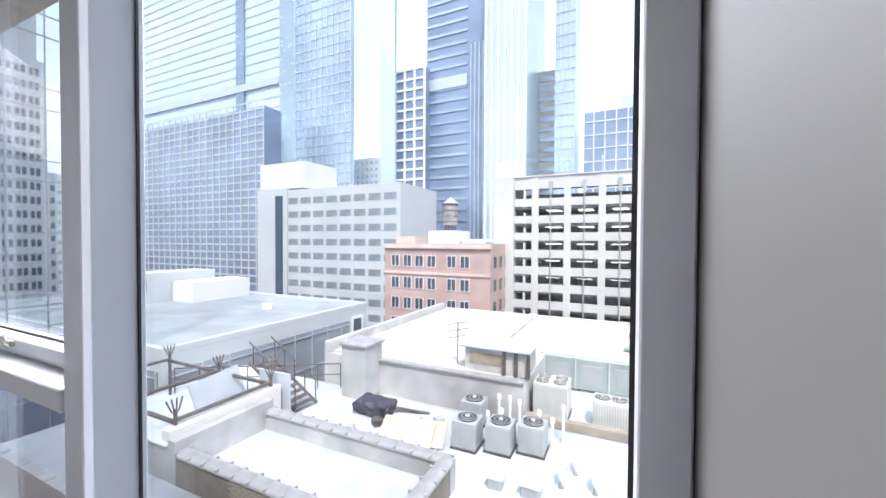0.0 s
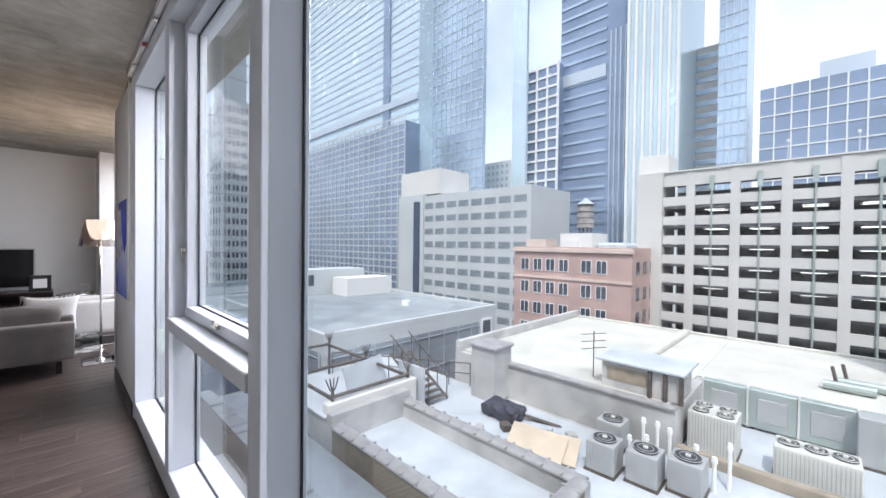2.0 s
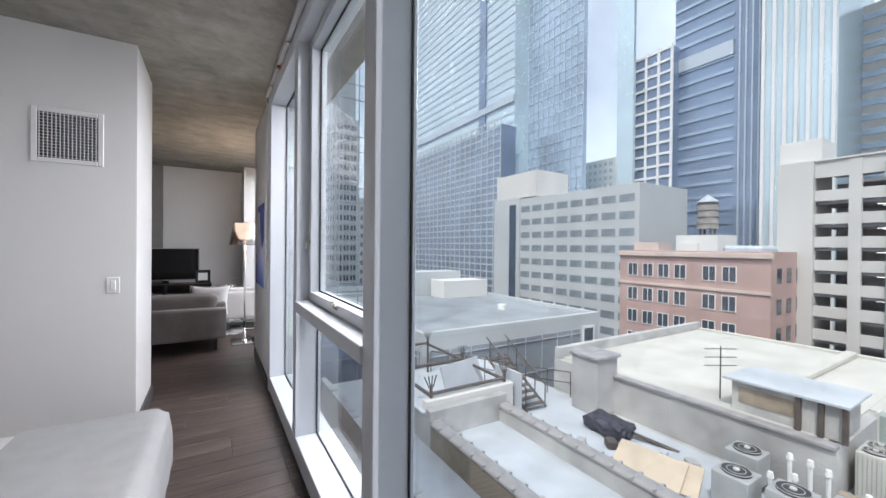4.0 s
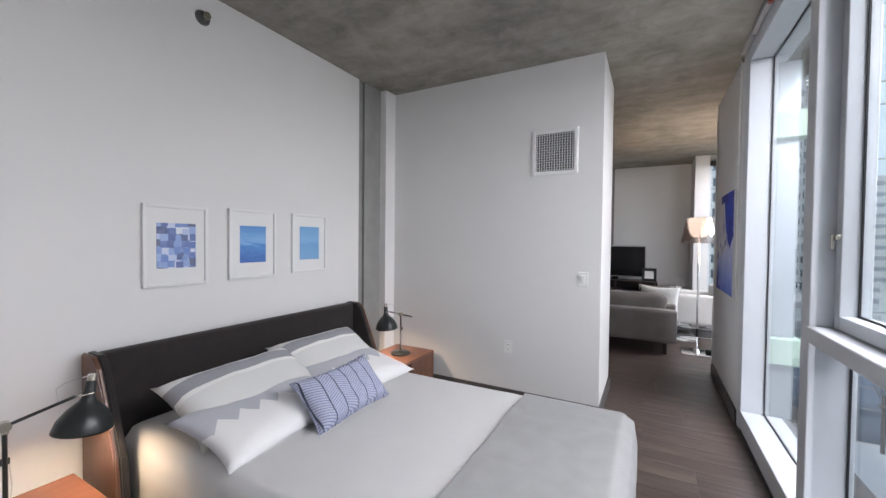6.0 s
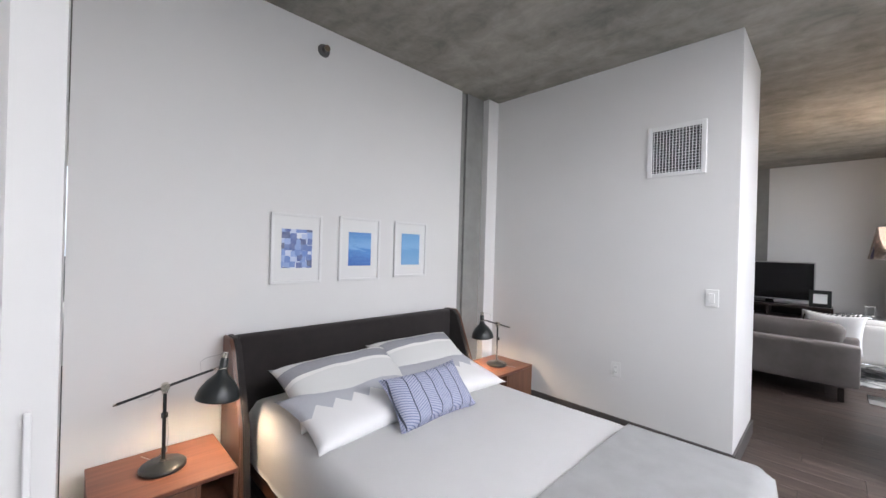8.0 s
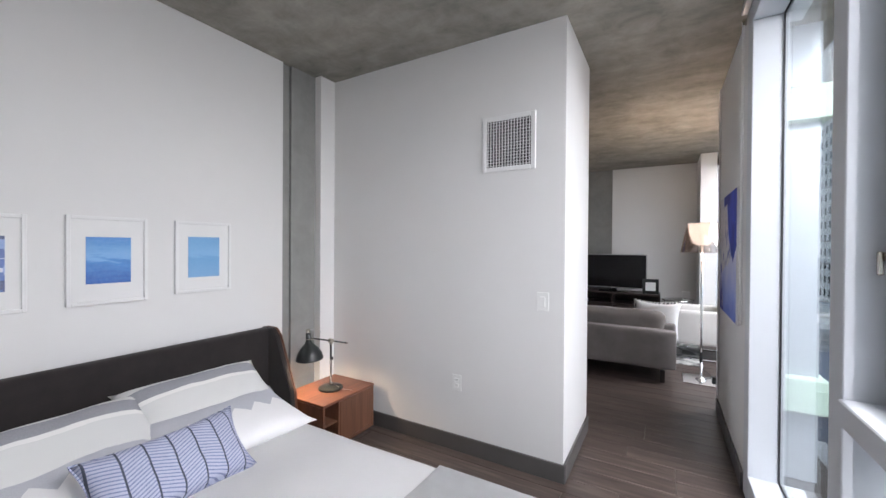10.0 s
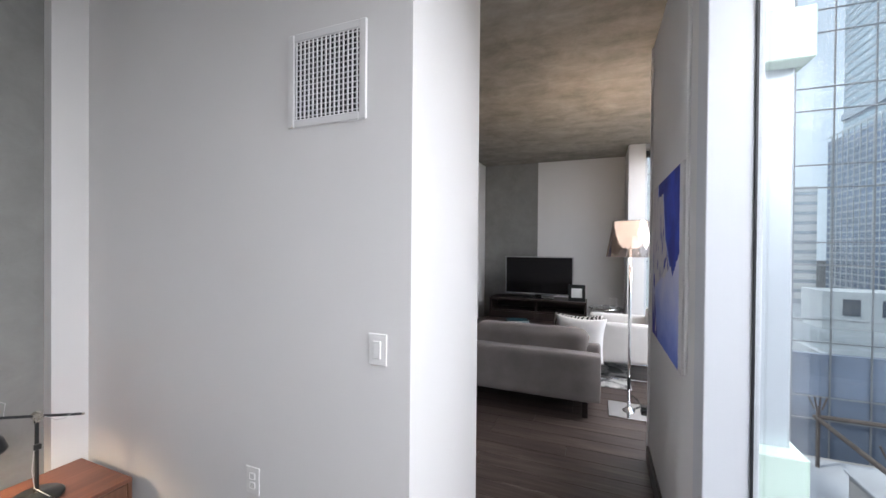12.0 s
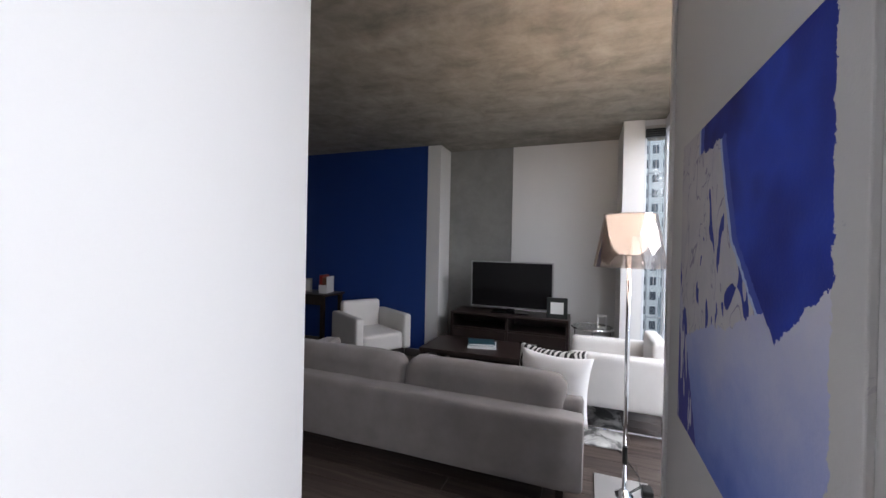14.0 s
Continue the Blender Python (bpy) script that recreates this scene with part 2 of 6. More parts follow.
def make_planks():
    n = Net("dark_oak_planks")
    r = n.random()
    off = n.node("ShaderNodeCombineXYZ")
    n.put(off.inputs[0], n.calc("MULTIPLY", r, 37.0))
    n.put(off.inputs[1], n.calc("MULTIPLY", r, 91.0))
    v = n.t.nodes.new("ShaderNodeVectorMath")
    n.put(v.inputs[0], n.co)
    n.put(v.inputs[1], off.outputs[0])
    p = v.outputs[0]
    grain = n.noise(1.0, 6, 0.62, vec=n.scaled((2.2, 34.0, 8.0), p), warp=0.7)
    streak = n.noise(1.0, 3, 0.5, vec=n.scaled((0.9, 7.0, 3.0), p), warp=0.3)
    pore = n.noise(1.0, 2, 0.5, vec=n.scaled((14.0, 320.0, 40.0), p))
    col = n.ramp(n.calc("ADD", n.calc("MULTIPLY", grain, 0.6), n.calc("MULTIPLY", streak, 0.4)), (0.32, (0.026, 0.019, 0.017)), (0.5, (0.078, 0.058, 0.05)), (0.68, (0.18, 0.14, 0.12)))
    col = n.mix(n.calc("MULTIPLY", r, 0.5), col, (0.055, 0.042, 0.037))
    col = n.mix(n.ramp(pore, (0.3, 0.35), (0.42, 0.0)), col, (0.015, 0.012, 0.01))
    n.bump(n.calc("ADD", n.calc("MULTIPLY", grain, 0.7), n.calc("MULTIPLY", pore, 0.4)), 0.25, 0.002)
    return n.done(col, n.calc("ADD", 0.26, n.calc("MULTIPLY", streak, 0.22)))


plank_wood = make_planks()
subfloor = plain("dark_subfloor", (0.02, 0.016, 0.014), 0.7)


def make_wood(name, dark, mid, light, along="y", rough=0.36):
    n = Net(name)
    s = {"x": (2.0, 30.0, 30.0), "y": (30.0, 2.0, 30.0), "z": (30.0, 30.0, 2.0)}[along]
    grain = n.noise(1.0, 6, 0.6, vec=n.scaled(s), warp=0.8)
    broad = n.noise(1.0, 2, vec=n.scaled(tuple(c / 6 for c in s)), warp=0.4)
    col = n.ramp(n.calc("ADD", n.calc("MULTIPLY", grain, 0.6), n.calc("MULTIPLY", broad, 0.4)), (0.3, dark), (0.5, mid), (0.7, light))
    n.bump(grain, 0.12, 0.001)
    return n.done(col, n.calc("ADD", rough - 0.05, n.calc("MULTIPLY", grain, 0.12)))


walnut = make_wood("walnut_top", (0.09, 0.037, 0.023), (0.165, 0.068, 0.042), (0.235, 0.105, 0.066))
walnut_side = make_wood("walnut_front", (0.07, 0.032, 0.02), (0.13, 0.058, 0.035), (0.19, 0.09, 0.055), "z")


def make_glass(name, tint=(0.95, 0.97, 0.97)):
    n = Net(name)
    n.t.nodes.remove(n.b)
    tr = n.node("ShaderNodeBsdfTransparent", Color=tint)
    gl = n.node("ShaderNodeBsdfGlossy", Roughness=0.0)
    lw = n.node("ShaderNodeLayerWeight", Blend=0.5)
    gloss = n.calc("ADD", 0.035, n.calc("MULTIPLY", n.calc("POWER", lw.outputs["Facing"], 5.0), 0.9))
    mx = n.t.nodes.new("ShaderNodeMixShader")
    n.put(mx.inputs[0], gloss)
    n.t.links.new(tr.outputs[0], mx.inputs[1])
    n.t.links.new(gl.outputs[0], mx.inputs[2])
    n.t.links.new(mx.outputs[0], n.t.nodes["Material Output"].inputs[0])
    return n.m


glass = make_glass("window_glass")


def glowing(name, color, strength):
    n = Net(name)
    return n.done(color, 0.6, 0.0, Emission_Color=color, Emission_Strength=strength)


bulb_glow = glowing("warm_bulb", (1.0, 0.78, 0.55), 30.0)
diffuser_glow = glowing("lamp_diffuser", (1.0, 0.9, 0.82), 2.6)
garage_tube = glowing("fluorescent_tube", (1.0, 1.0, 0.95), 2.5)


def make_smoked_shade():
    """A thin see-through metallised plastic."""
    n = Net("metallised_shade")
    n.t.nodes.remove(n.b)
    tr = n.node("ShaderNodeBsdfTransparent", Color=(0.82, 0.76, 0.72))
    gl = n.node("ShaderNodeBsdfGlossy", Roughness=0.06, Color=(0.75, 0.7, 0.68))
    mx = n.t.nodes.new("ShaderNodeMixShader")
    mx.inputs[0].default_value = 0.42
    n.t.links.new(tr.outputs[0], mx.inputs[1])
    n.t.links.new(gl.outputs[0], mx.inputs[2])
    n.t.links.new(mx.outputs[0], n.t.nodes["Material Output"].inputs[0])
    return n.m


smoked_shade = make_smoked_shade()


def make_stripe_linen():
    """Pale grey linen with one broad darker stripe across the pillow."""
    n = Net("striped_linen")
    x, y, z = n.axes()
    w = n.noise(260, 2)
    yy = n.calc("ADD", y, n.calc("MULTIPLY", n.calc("SUBTRACT", n.noise(9, 2), 0.5), 0.012))
    band = n.calc("MULTIPLY", n.calc("GREATER_THAN", yy, 0.075), n.calc("LESS_THAN", yy, 0.155))
    thin = n.calc("MULTIPLY", n.calc("GREATER_THAN", yy, 0.05), n.calc("LESS_THAN", yy, 0.075))
    col = n.mix(n.calc("MULTIPLY", band, n.calc("ADD", 0.55, n.calc("MULTIPLY", w, 0.5))), (0.66, 0.66, 0.645), (0.21, 0.215, 0.25))
    col = n.mix(thin, col, (0.78, 0.77, 0.75))
    n.bump(n.calc("ADD", w, n.noise(7, 3)), 0.25, 0.003)
    return n.done(col, 0.92)


def make_zigzag_linen():
    """White linen with a pale grey saw-tooth border."""
    n = Net("zigzag_linen")
    x, y, z = n.axes()
    saw = n.calc("MULTIPLY", n.calc("PINGPONG", x, 0.055), 1.2)
    edge = n.calc("ADD", saw, -0.02)
    up = n.calc("GREATER_THAN", y, edge)
    col = n.mix(up, (0.78, 0.77, 0.77), n.mix(n.noise(200, 2), (0.42, 0.43, 0.47), (0.55, 0.56, 0.6)))
    n.bump(n.calc("ADD", n.noise(260, 2), n.noise(7, 3)), 0.25, 0.003)
    return n.done(col, 0.92)


def make_chevron_linen():
    """Grey-blue cushion cloth with columns of slanting pale threads."""
    n = Net("chevron_cushion")
    x, y, z = n.axes()
    step = 0.082
    cell = n.calc("FRACT", n.calc("DIVIDE", n.calc("ADD", x, 1.0), step))
    fold = n.calc("FRACT", n.calc("DIVIDE", n.calc("ADD", x, 1.0), 2 * step))
    side = n.calc("SUBTRACT", n.calc("MULTIPLY", n.calc("GREATER_THAN", fold, 0.5), 2.0), 1.0)
    slant = n.calc("ADD", y, n.calc("MULTIPLY", n.calc("MULTIPLY", cell, side), 0.035))
    thread = n.calc("FRACT", n.calc("DIVIDE", n.calc("ADD", slant, 1.0), 0.0135))
    line = n.calc("GREATER_THAN", thread, 0.68)
    seam = n.calc("LESS_THAN", n.calc("ABSOLUTE", n.calc("SUBTRACT", cell, 0.5)), 0.46)
    wear = n.noise(30, 3)
    base = n.mix(wear, (0.36, 0.38, 0.5), (0.46, 0.48, 0.6))
    col = n.mix(n.calc("MULTIPLY", line, 0.8), base, (0.13, 0.15, 0.27))
    col = n.mix(n.calc("SUBTRACT", 1.0, seam), col, (0.06, 0.07, 0.1))
    n.bump(n.calc("ADD", n.noise(300, 2), line), 0.3, 0.002)
    return n.done(col, 0.92)


stripe_linen = make_stripe_linen()
zigzag_linen = make_zigzag_linen()
chevron_linen = make_chevron_linen()


def make_mosaic_print():
    n = Net("blue_mosaic_print")
    v = n.node("ShaderNodeTexVoronoi", Scale=26.0, Randomness=0.55)
    v.distance = "CHEBYCHEV"
    n.put(v.inputs["Vector"], n.scaled((0.01, 1.0, 1.0)))
    c = n.node("ShaderNodeSeparateColor", Color=v.outputs["Color"])
    col = n.ramp(c.outputs[0], (0.0, (0.01, 0.015, 0.05)), (0.25, (0.02, 0.06, 0.3)), (0.5, (0.09, 0.2, 0.55)), (0.75, (0.3, 0.42, 0.7)), (1.0, (0.75, 0.77, 0.82)))
    col = n.mix(n.calc("MULTIPLY", n.noise(40, 3), 0.4), col, (0.6, 0.65, 0.75))
    return n.done(col, 0.6)


def make_wash_print(name, top, mid, bottom, band):
    n = Net(name)
    x, y, z = n.axes()
    t = n.calc("ADD", n.calc("MULTIPLY", z, 3.9), n.calc("ADD", 0.5, n.calc("MULTIPLY", n.calc("SUBTRACT", n.noise(1.0, 3, vec=n.scaled((1, 8, 40))), 0.5), band)))
    col = n.ramp(t, (0.0, bottom), (0.48, mid), (0.56, top), (1.0, mid))
    col = n.mix(n.calc("MULTIPLY", n.noise(60, 3), 0.25), col, (0.35, 0.5, 0.7))
    return n.done(col, 0.6)


mosaic_print = make_mosaic_print()
sea_print = make_wash_print("blue_sea_print", (0.2, 0.42, 0.72), (0.06, 0.24, 0.6), (0.02, 0.1, 0.42), 0.5)
sky_print = make_wash_print("pale_blue_print", (0.2, 0.43, 0.7), (0.14, 0.35, 0.64), (0.19, 0.4, 0.66), 0.3)


def make_painting():
    """Abstract canvas: a deep ultramarine field over pale lavender washes, with a white ridge and blue strokes."""
    n = Net("abstract_canvas_paint")
    x, y, z = n.axes()
    u = n.calc("ADD", n.calc("MULTIPLY", y, 1.09), 0.5)
    v = n.calc("ADD", n.calc("MULTIPLY", z, 1.06), 0.5)
    wob = n.calc("SUBTRACT", n.noise(6, 5, 0.65), 0.5)
    rag = n.calc("SUBTRACT", n.noise(34, 4, 0.7), 0.5)
    uu = n.calc("ADD", u, n.calc("ADD", n.calc("MULTIPLY", wob, 0.05), n.calc("MULTIPLY", rag, 0.02)))
    vv = n.calc("ADD", v, n.calc("ADD", n.calc("MULTIPLY", wob, 0.06), n.calc("MULTIPLY", rag, 0.05)))

    def ease(value, start, span):
        return n.calc("MINIMUM", 1.0, n.calc("MAXIMUM", 0.0, n.calc("DIVIDE", n.calc("SUBTRACT", value, start), span)))

    def both(a, b):
        return n.calc("MULTIPLY", a, b)

    # pale lavender wash, bluer towards the foot
    wash = n.ramp(n.calc("ADD", v, n.calc("MULTIPLY", wob, 0.3)), (0.0, (0.12, 0.19, 0.62)), (0.2, (0.28, 0.35, 0.72)), (0.38, (0.52, 0.54, 0.76)), (0.55, (0.66, 0.65, 0.74)))
    # the edge of the deep field: a slope down to a point, with a ledge at the top
    edge = n.calc("ADD", 0.24, n.calc("ADD", both(ease(vv, 0.44, 0.195), 0.2), both(ease(vv, 0.635, 0.245), 0.09)))
    edge = n.calc("ADD", edge, both(n.calc("GREATER_THAN", vv, 0.9), 0.2))
    foot = n.calc("SUBTRACT", 0.56, both(ease(u, 0.074, 0.17), 0.12))
    past = n.calc("SUBTRACT", uu, edge)
    field = both(n.calc("LESS_THAN", past, 0.0), n.calc("GREATER_THAN", vv, foot))
    deep = n.ramp(n.calc("ADD", n.noise(2.2, 3), n.calc("MULTIPLY", v, 0.2)), (0.4, (0.012, 0.035, 0.34)), (0.58, (0.03, 0.07, 0.52)), (0.75, (0.012, 0.014, 0.16)))
    # the white ridge beyond it, with a blue shadow line and loose strokes
    high = n.calc("GREATER_THAN", vv, n.calc("ADD", 0.46, n.calc("MULTIPLY", n.calc("SUBTRACT", uu, 0.4), -0.25)))
    ridge = both(n.calc("GREATER_THAN", past, 0.0), high)
    strokes = n.noise(1.0, 2, 0.5, vec=n.scaled((1.0, 6.0, 2.6)), warp=2.2)
    chalk = n.mix(n.noise(7, 4, 0.6, warp=1.5), (0.5, 0.49, 0.56), (0.74, 0.71, 0.71))
    col = n.mix(ridge, wash, chalk)
    col = n.mix(both(ridge, n.calc("LESS_THAN", strokes, 0.4)), col, (0.035, 0.055, 0.36))
    col = n.mix(both(both(ridge, n.calc("LESS_THAN", n.calc("ABSOLUTE", n.calc("SUBTRACT", strokes, 0.56)), 0.008)), 0.6), col, (0.16, 0.13, 0.3))
    col = n.mix(both(high, both(n.calc("GREATER_THAN", past, 0.0), n.calc("LESS_THAN", past, 0.035))), col, (0.07, 0.11, 0.5))
    col = n.mix(both(high, n.calc("LESS_THAN", n.calc("ABSOLUTE", n.calc("SUBTRACT", past, 0.042)), 0.008)), col, (0.5, 0.6, 0.82))
    # a violet fall low at the far side, with white runs
    fall = both(n.calc("GREATER_THAN", uu, n.calc("ADD", 0.74, n.calc("MULTIPLY", v, 0.5))), n.calc("LESS_THAN", vv, 0.5))
    runs = n.calc("GREATER_THAN", n.noise(1.0, 3, 0.5, vec=n.scaled((1.0, 16.0, 3.0)), warp=1.4), 0.56)
    col = n.mix(fall, col, n.mix(runs, (0.06, 0.06, 0.38), (0.6, 0.6, 0.72)))
    col = n.mix(field, col, deep)
    margin = n.calc("LESS_THAN", n.calc("ADD", u, n.calc("MULTIPLY", rag, 0.045)), 0.072)
    smear = n.calc("GREATER_THAN", n.noise(11, 5, 0.7, warp=1.0), 0.64)
    col = n.mix(margin, col, n.mix(n.calc("MULTIPLY", smear, 0.35), (0.6, 0.59, 0.585), (0.34, 0.32, 0.4)))
    n.bump(n.calc("ADD", n.noise(120, 3), n.noise(14, 4)), 0.3, 0.002)
    return n.done(col, 0.75)


canvas_paint = make_painting()


def make_hide():
    n = Net("pale_patterned_rug")
    v = n.noise(6, 3, 0.6, vec=n.scaled((1, 0.6, 1)), warp=1.0)
    col = n.ramp(v, (0.4, (0.62, 0.62, 0.6)), (0.5, (0.4, 0.4, 0.39)), (0.6, (0.12, 0.12, 0.12)))
    n.bump(n.noise(300, 2), 0.5, 0.004)
    return n.done(col, 0.95)


rug_pile = make_hide()


def make_swirl():
    n = Net("black_white_swirl_cloth")
    w = n.node("ShaderNodeTexWave", Scale=9.0, Distortion=9.0, Detail=1.5)
    n.put(w.inputs["Vector"], n.co)
    return n.done(n.ramp(w.outputs[0], (0.45, (0.03, 0.03, 0.03)), (0.6, (0.7, 0.69, 0.67))), 0.9)


swirl_cloth = make_swirl()

# outdoors
screen_glass = make_glass("pale_screen_glass", (0.86, 0.9, 0.92))
mullion_grey = plain("grey_mullion_metal", (0.26, 0.28, 0.3), 0.4, 0.3, vary=0.04)
roof_white = plain("white_roof_membrane", (0.48, 0.51, 0.545), 0.75, vary=0.12, coarse=0.8, fine=6, relief=0.2, depth=0.01)
roof_cream = plain("cream_roof_membrane", (0.56, 0.545, 0.495), 0.75, vary=0.11, coarse=0.5, fine=5, relief=0.2, depth=0.01)
roof_grey = plain("grey_roof_felt", (0.3, 0.325, 0.345), 0.85, vary=0.2, coarse=0.4, fine=8, relief=0.2, depth=0.01)
# dark glazing lifted to grey, so the colour carries the haze
curtain_grey = plain("haze_greyed_curtain_glass", (0.3, 0.33, 0.37), 0.25, vary=0.2, coarse=0.2, relief=0.0)
roof_gravel = plain("pale_gravel_roof", (0.46, 0.475, 0.49), 0.9, vary=0.15, coarse=0.5, fine=30, relief=0.5, depth=0.02)
stucco_grey = plain("stained_stucco", (0.47, 0.465, 0.455), 0.85, vary=0.32, coarse=0.6, fine=14, relief=0.3, depth=0.01)
stone_pale = plain("pale_limestone", (0.66, 0.645, 0.62), 0.8, vary=0.06, coarse=0.15, fine=3, relief=0.2, depth=0.02)
garage_white = plain("white_precast", (0.58, 0.57, 0.545), 0.75, vary=0.05, coarse=0.12, fine=3, relief=0.1, depth=0.02)
# inside of the garage decks, with their shade put into the colour
shaded_deck = plain("shade_dark_deck", (0.27, 0.27, 0.29), 0.9, vary=0.3, coarse=0.5)
office_pale = plain("pale_grey_precast", (0.5, 0.52, 0.53), 0.8, vary=0.06, coarse=0.1, fine=2)
brick_far = plain("red_brick_far", (0.5, 0.35, 0.315), 0.85, vary=0.12, coarse=0.3, fine=5, relief=0.2, depth=0.02)
brick_trim = plain("pale_terracotta", (0.62, 0.5, 0.44), 0.8, vary=0.08, coarse=0.4)
tan_brick = plain("tan_brick", (0.33, 0.28, 0.22), 0.85, vary=0.2, coarse=2.5, fine=40)
tan_brick_dark = plain("brown_brick", (0.22, 0.19, 0.15), 0.85, vary=0.2, coarse=2.5, fine=40)
coping_tile = plain("grey_clay_coping", (0.34, 0.33, 0.33), 0.6, vary=0.2, coarse=3, fine=30)
ac_metal = plain("beige_enamel_metal", (0.6, 0.6, 0.56), 0.5, 0.1, vary=0.06, coarse=2)
ac_grey = plain("grey_enamel_metal", (0.42, 0.43, 0.43), 0.5, 0.2, vary=0.08, coarse=2)
ac_dark = plain("dark_fan_grille", (0.06, 0.06, 0.065), 0.5, 0.3)
duct_metal = plain("galvanised_duct", (0.38, 0.43, 0.41), 0.45, 0.35, vary=0.1, coarse=0.6)
steel_dark = plain("rusty_steel", (0.13, 0.11, 0.1), 0.7, 0.3, vary=0.3, coarse=3)
pipe_white = plain("white_pvc", (0.78, 0.78, 0.77), 0.4, vary=0.03)
plywood = plain("plywood_sheet", (0.55, 0.46, 0.36), 0.8, vary=0.1, coarse=2)
tarp_dark = plain("dark_tarp", (0.05, 0.05, 0.07), 0.5, vary=0.3, coarse=4)
asphalt = plain("asphalt", (0.05, 0.05, 0.052), 0.9, vary=0.15, coarse=0.1, fine=8)
# far glass and tower metal: colours paled, distance haze is painted in
window_dark = plain("dark_window_glass", (0.09, 0.105, 0.13), 0.12, 0.0, vary=0.2, coarse=0.3, relief=0.0)
window_blue = plain("blue_window_glass", (0.1, 0.14, 0.2), 0.1, 0.3, vary=0.25, coarse=0.08, relief=0.0)
tower_glass_pale = plain("haze_pale_curtain_glass", (0.58, 0.69, 0.74), 0.25, 0.4, vary=0.12, coarse=0.03, relief=0.0)
tower_glass_blue = plain("haze_blue_curtain_glass", (0.43, 0.53, 0.64), 0.2, 0.45, vary=0.2, coarse=0.04, relief=0.0)
tower_glass_dark = plain("haze_dark_curtain_glass", (0.27, 0.34, 0.46), 0.2, 0.35, vary=0.25, coarse=0.05, relief=0.0)
tower_metal = plain("pale_tower_metal", (0.52, 0.57, 0.62), 0.35, 0.4, vary=0.05, coarse=0.05)
tower_white = plain("white_tower_stone", (0.74, 0.74, 0.74), 0.7, vary=0.05, coarse=0.05)
# office windows, base colour lightened to imitate the haze before them
window_haze = plain("haze_paled_office_glass", (0.26, 0.3, 0.33), 0.15, 0.1, vary=0.25, coarse=0.3, relief=0.0)
wood_tank = plain("weathered_tank_staves", (0.33, 0.31, 0.3), 0.85, vary=0.2, coarse=1.0)

# ---- the flat: floor, ceiling, walls ----
H = 2.85
FZ = -0.09           # level of the finished floor
WX = -0.045          # inner face of the window wall
GX = 0.10            # plane of the glass
floor = wall("floor", box(-6.6, 0.5, -4.0, 5.5, FZ - 0.16, FZ - 0.016), subfloor, "dark brown wood plank floor in wide boards", "floor")
wall("ceiling", box(-6.6, 0.52, -4.0, 5.5, H, H + 0.25), concrete, "raw mottled grey concrete ceiling slab", "ceiling")
wall("wall_bed", box(-3.3, -3.1, -3.16, -0.48, FZ, H), paint, "smooth white painted wall behind the bed")
col = wall("column", box(-3.3, -3.1, -0.4, -0.157, FZ, H), column_concrete, "bare grey concrete column beside the bed wall", "column")
wall("column_recess", box(-3.3, -3.125, -0.48, -0.4, FZ, H), column_concrete, "shadow joint of bare concrete beside the column", "column")
wall("wall_return", box(-3.3, -3.03, -0.157, 0.0, FZ, H), paint, "narrow white painted wall strip beside the column")
wall("wall_vent", box(-3.3, -1.015, 0.0, 0.82, FZ, H), paint, "thick white painted partition wall with an air vent")
wall("wall_closet", box(-3.3, -2.2, -3.95, -3.165, FZ, H), paint, "white painted closet wall in the bedroom")
wall("wall_entry", box(-2.2, -1.72, -3.95, -3.28, FZ, H), paint, "white painted wall beside the bedroom entry")
wall("wall_south", box(-1.72, 0.3, -4.0, -3.88, FZ, H), dimmed_greige, "plain greige end wall of the bedroom, darkened to stand for its dim light")
wall("pier_outer", box(0.131, 0.385, 0.86, 1.84, -0.26, H + 0.26, 0.01), tower_metal, "grey metal clad outside of the wall pier", "wall")
wall("wall_painting", box(-0.04, 0.13, 0.5, 1.84, FZ, H), paint, "white painted wall pier with a large canvas")
wall("wall_pier_edge", box(-0.052, 0.385, 1.842, 1.88, FZ, H), trim_white, "glossy white corner trim of the wall pier", "trim")
wall("wall_tv", box(-1.34, 0.19, 5.33, 5.5, FZ, H), paint, "white painted wall behind the television")
wall("column_tv", box(-2.26, -1.34, 5.34, 5.5, FZ, H), column_concrete, "broad bare concrete column behind the television", "column")
wall("wall_blue_return", box(-2.45, -2.26, 4.935, 5.5, FZ, H), paint, "white painted return of the blue wall")
wall("wall_blue", box(-6.6, -2.452, 4.93, 5.5, FZ, H), blue_paint, "deep royal blue painted accent wall")
wall("wall_west", box(-6.75, -6.6, 0.82, 5.5, FZ, H), paint, "plain white painted far wall of the living room")
wall("wall_kitchen", box(-6.6, -3.3, 0.7, 0.82, FZ, H), paint, "plain white painted wall of the living room")
wall("pier_white", box(-0.015, 0.19, 4.6, 5.329, FZ, H), paint, "white painted pier beside the living room window", "column")
# the rest of the block that the flat is in
wall("block_below", box(-14, 0.3, -16, 14, -32, -0.27), stone_pale, "lower storeys of the apartment block", "building")
# made-up storeys out of view; the low top shortens their shadow on the roofs
wall("block_above", box(-14, 0.3, -16, 14, H + 0.27, 5.5), stone_pale, "assumed storeys above the flat, unseen and cut low", "building")
wall("facade_south", box(0.02, 0.3, -16, -4.06, -0.26, H + 0.26), stone_pale, "pale outer wall of the apartment block", "building")
wall("facade_north", box(0.02, 0.3, 5.51, 14, -0.26, H + 0.26), stone_pale, "pale outer wall of the apartment block", "building")

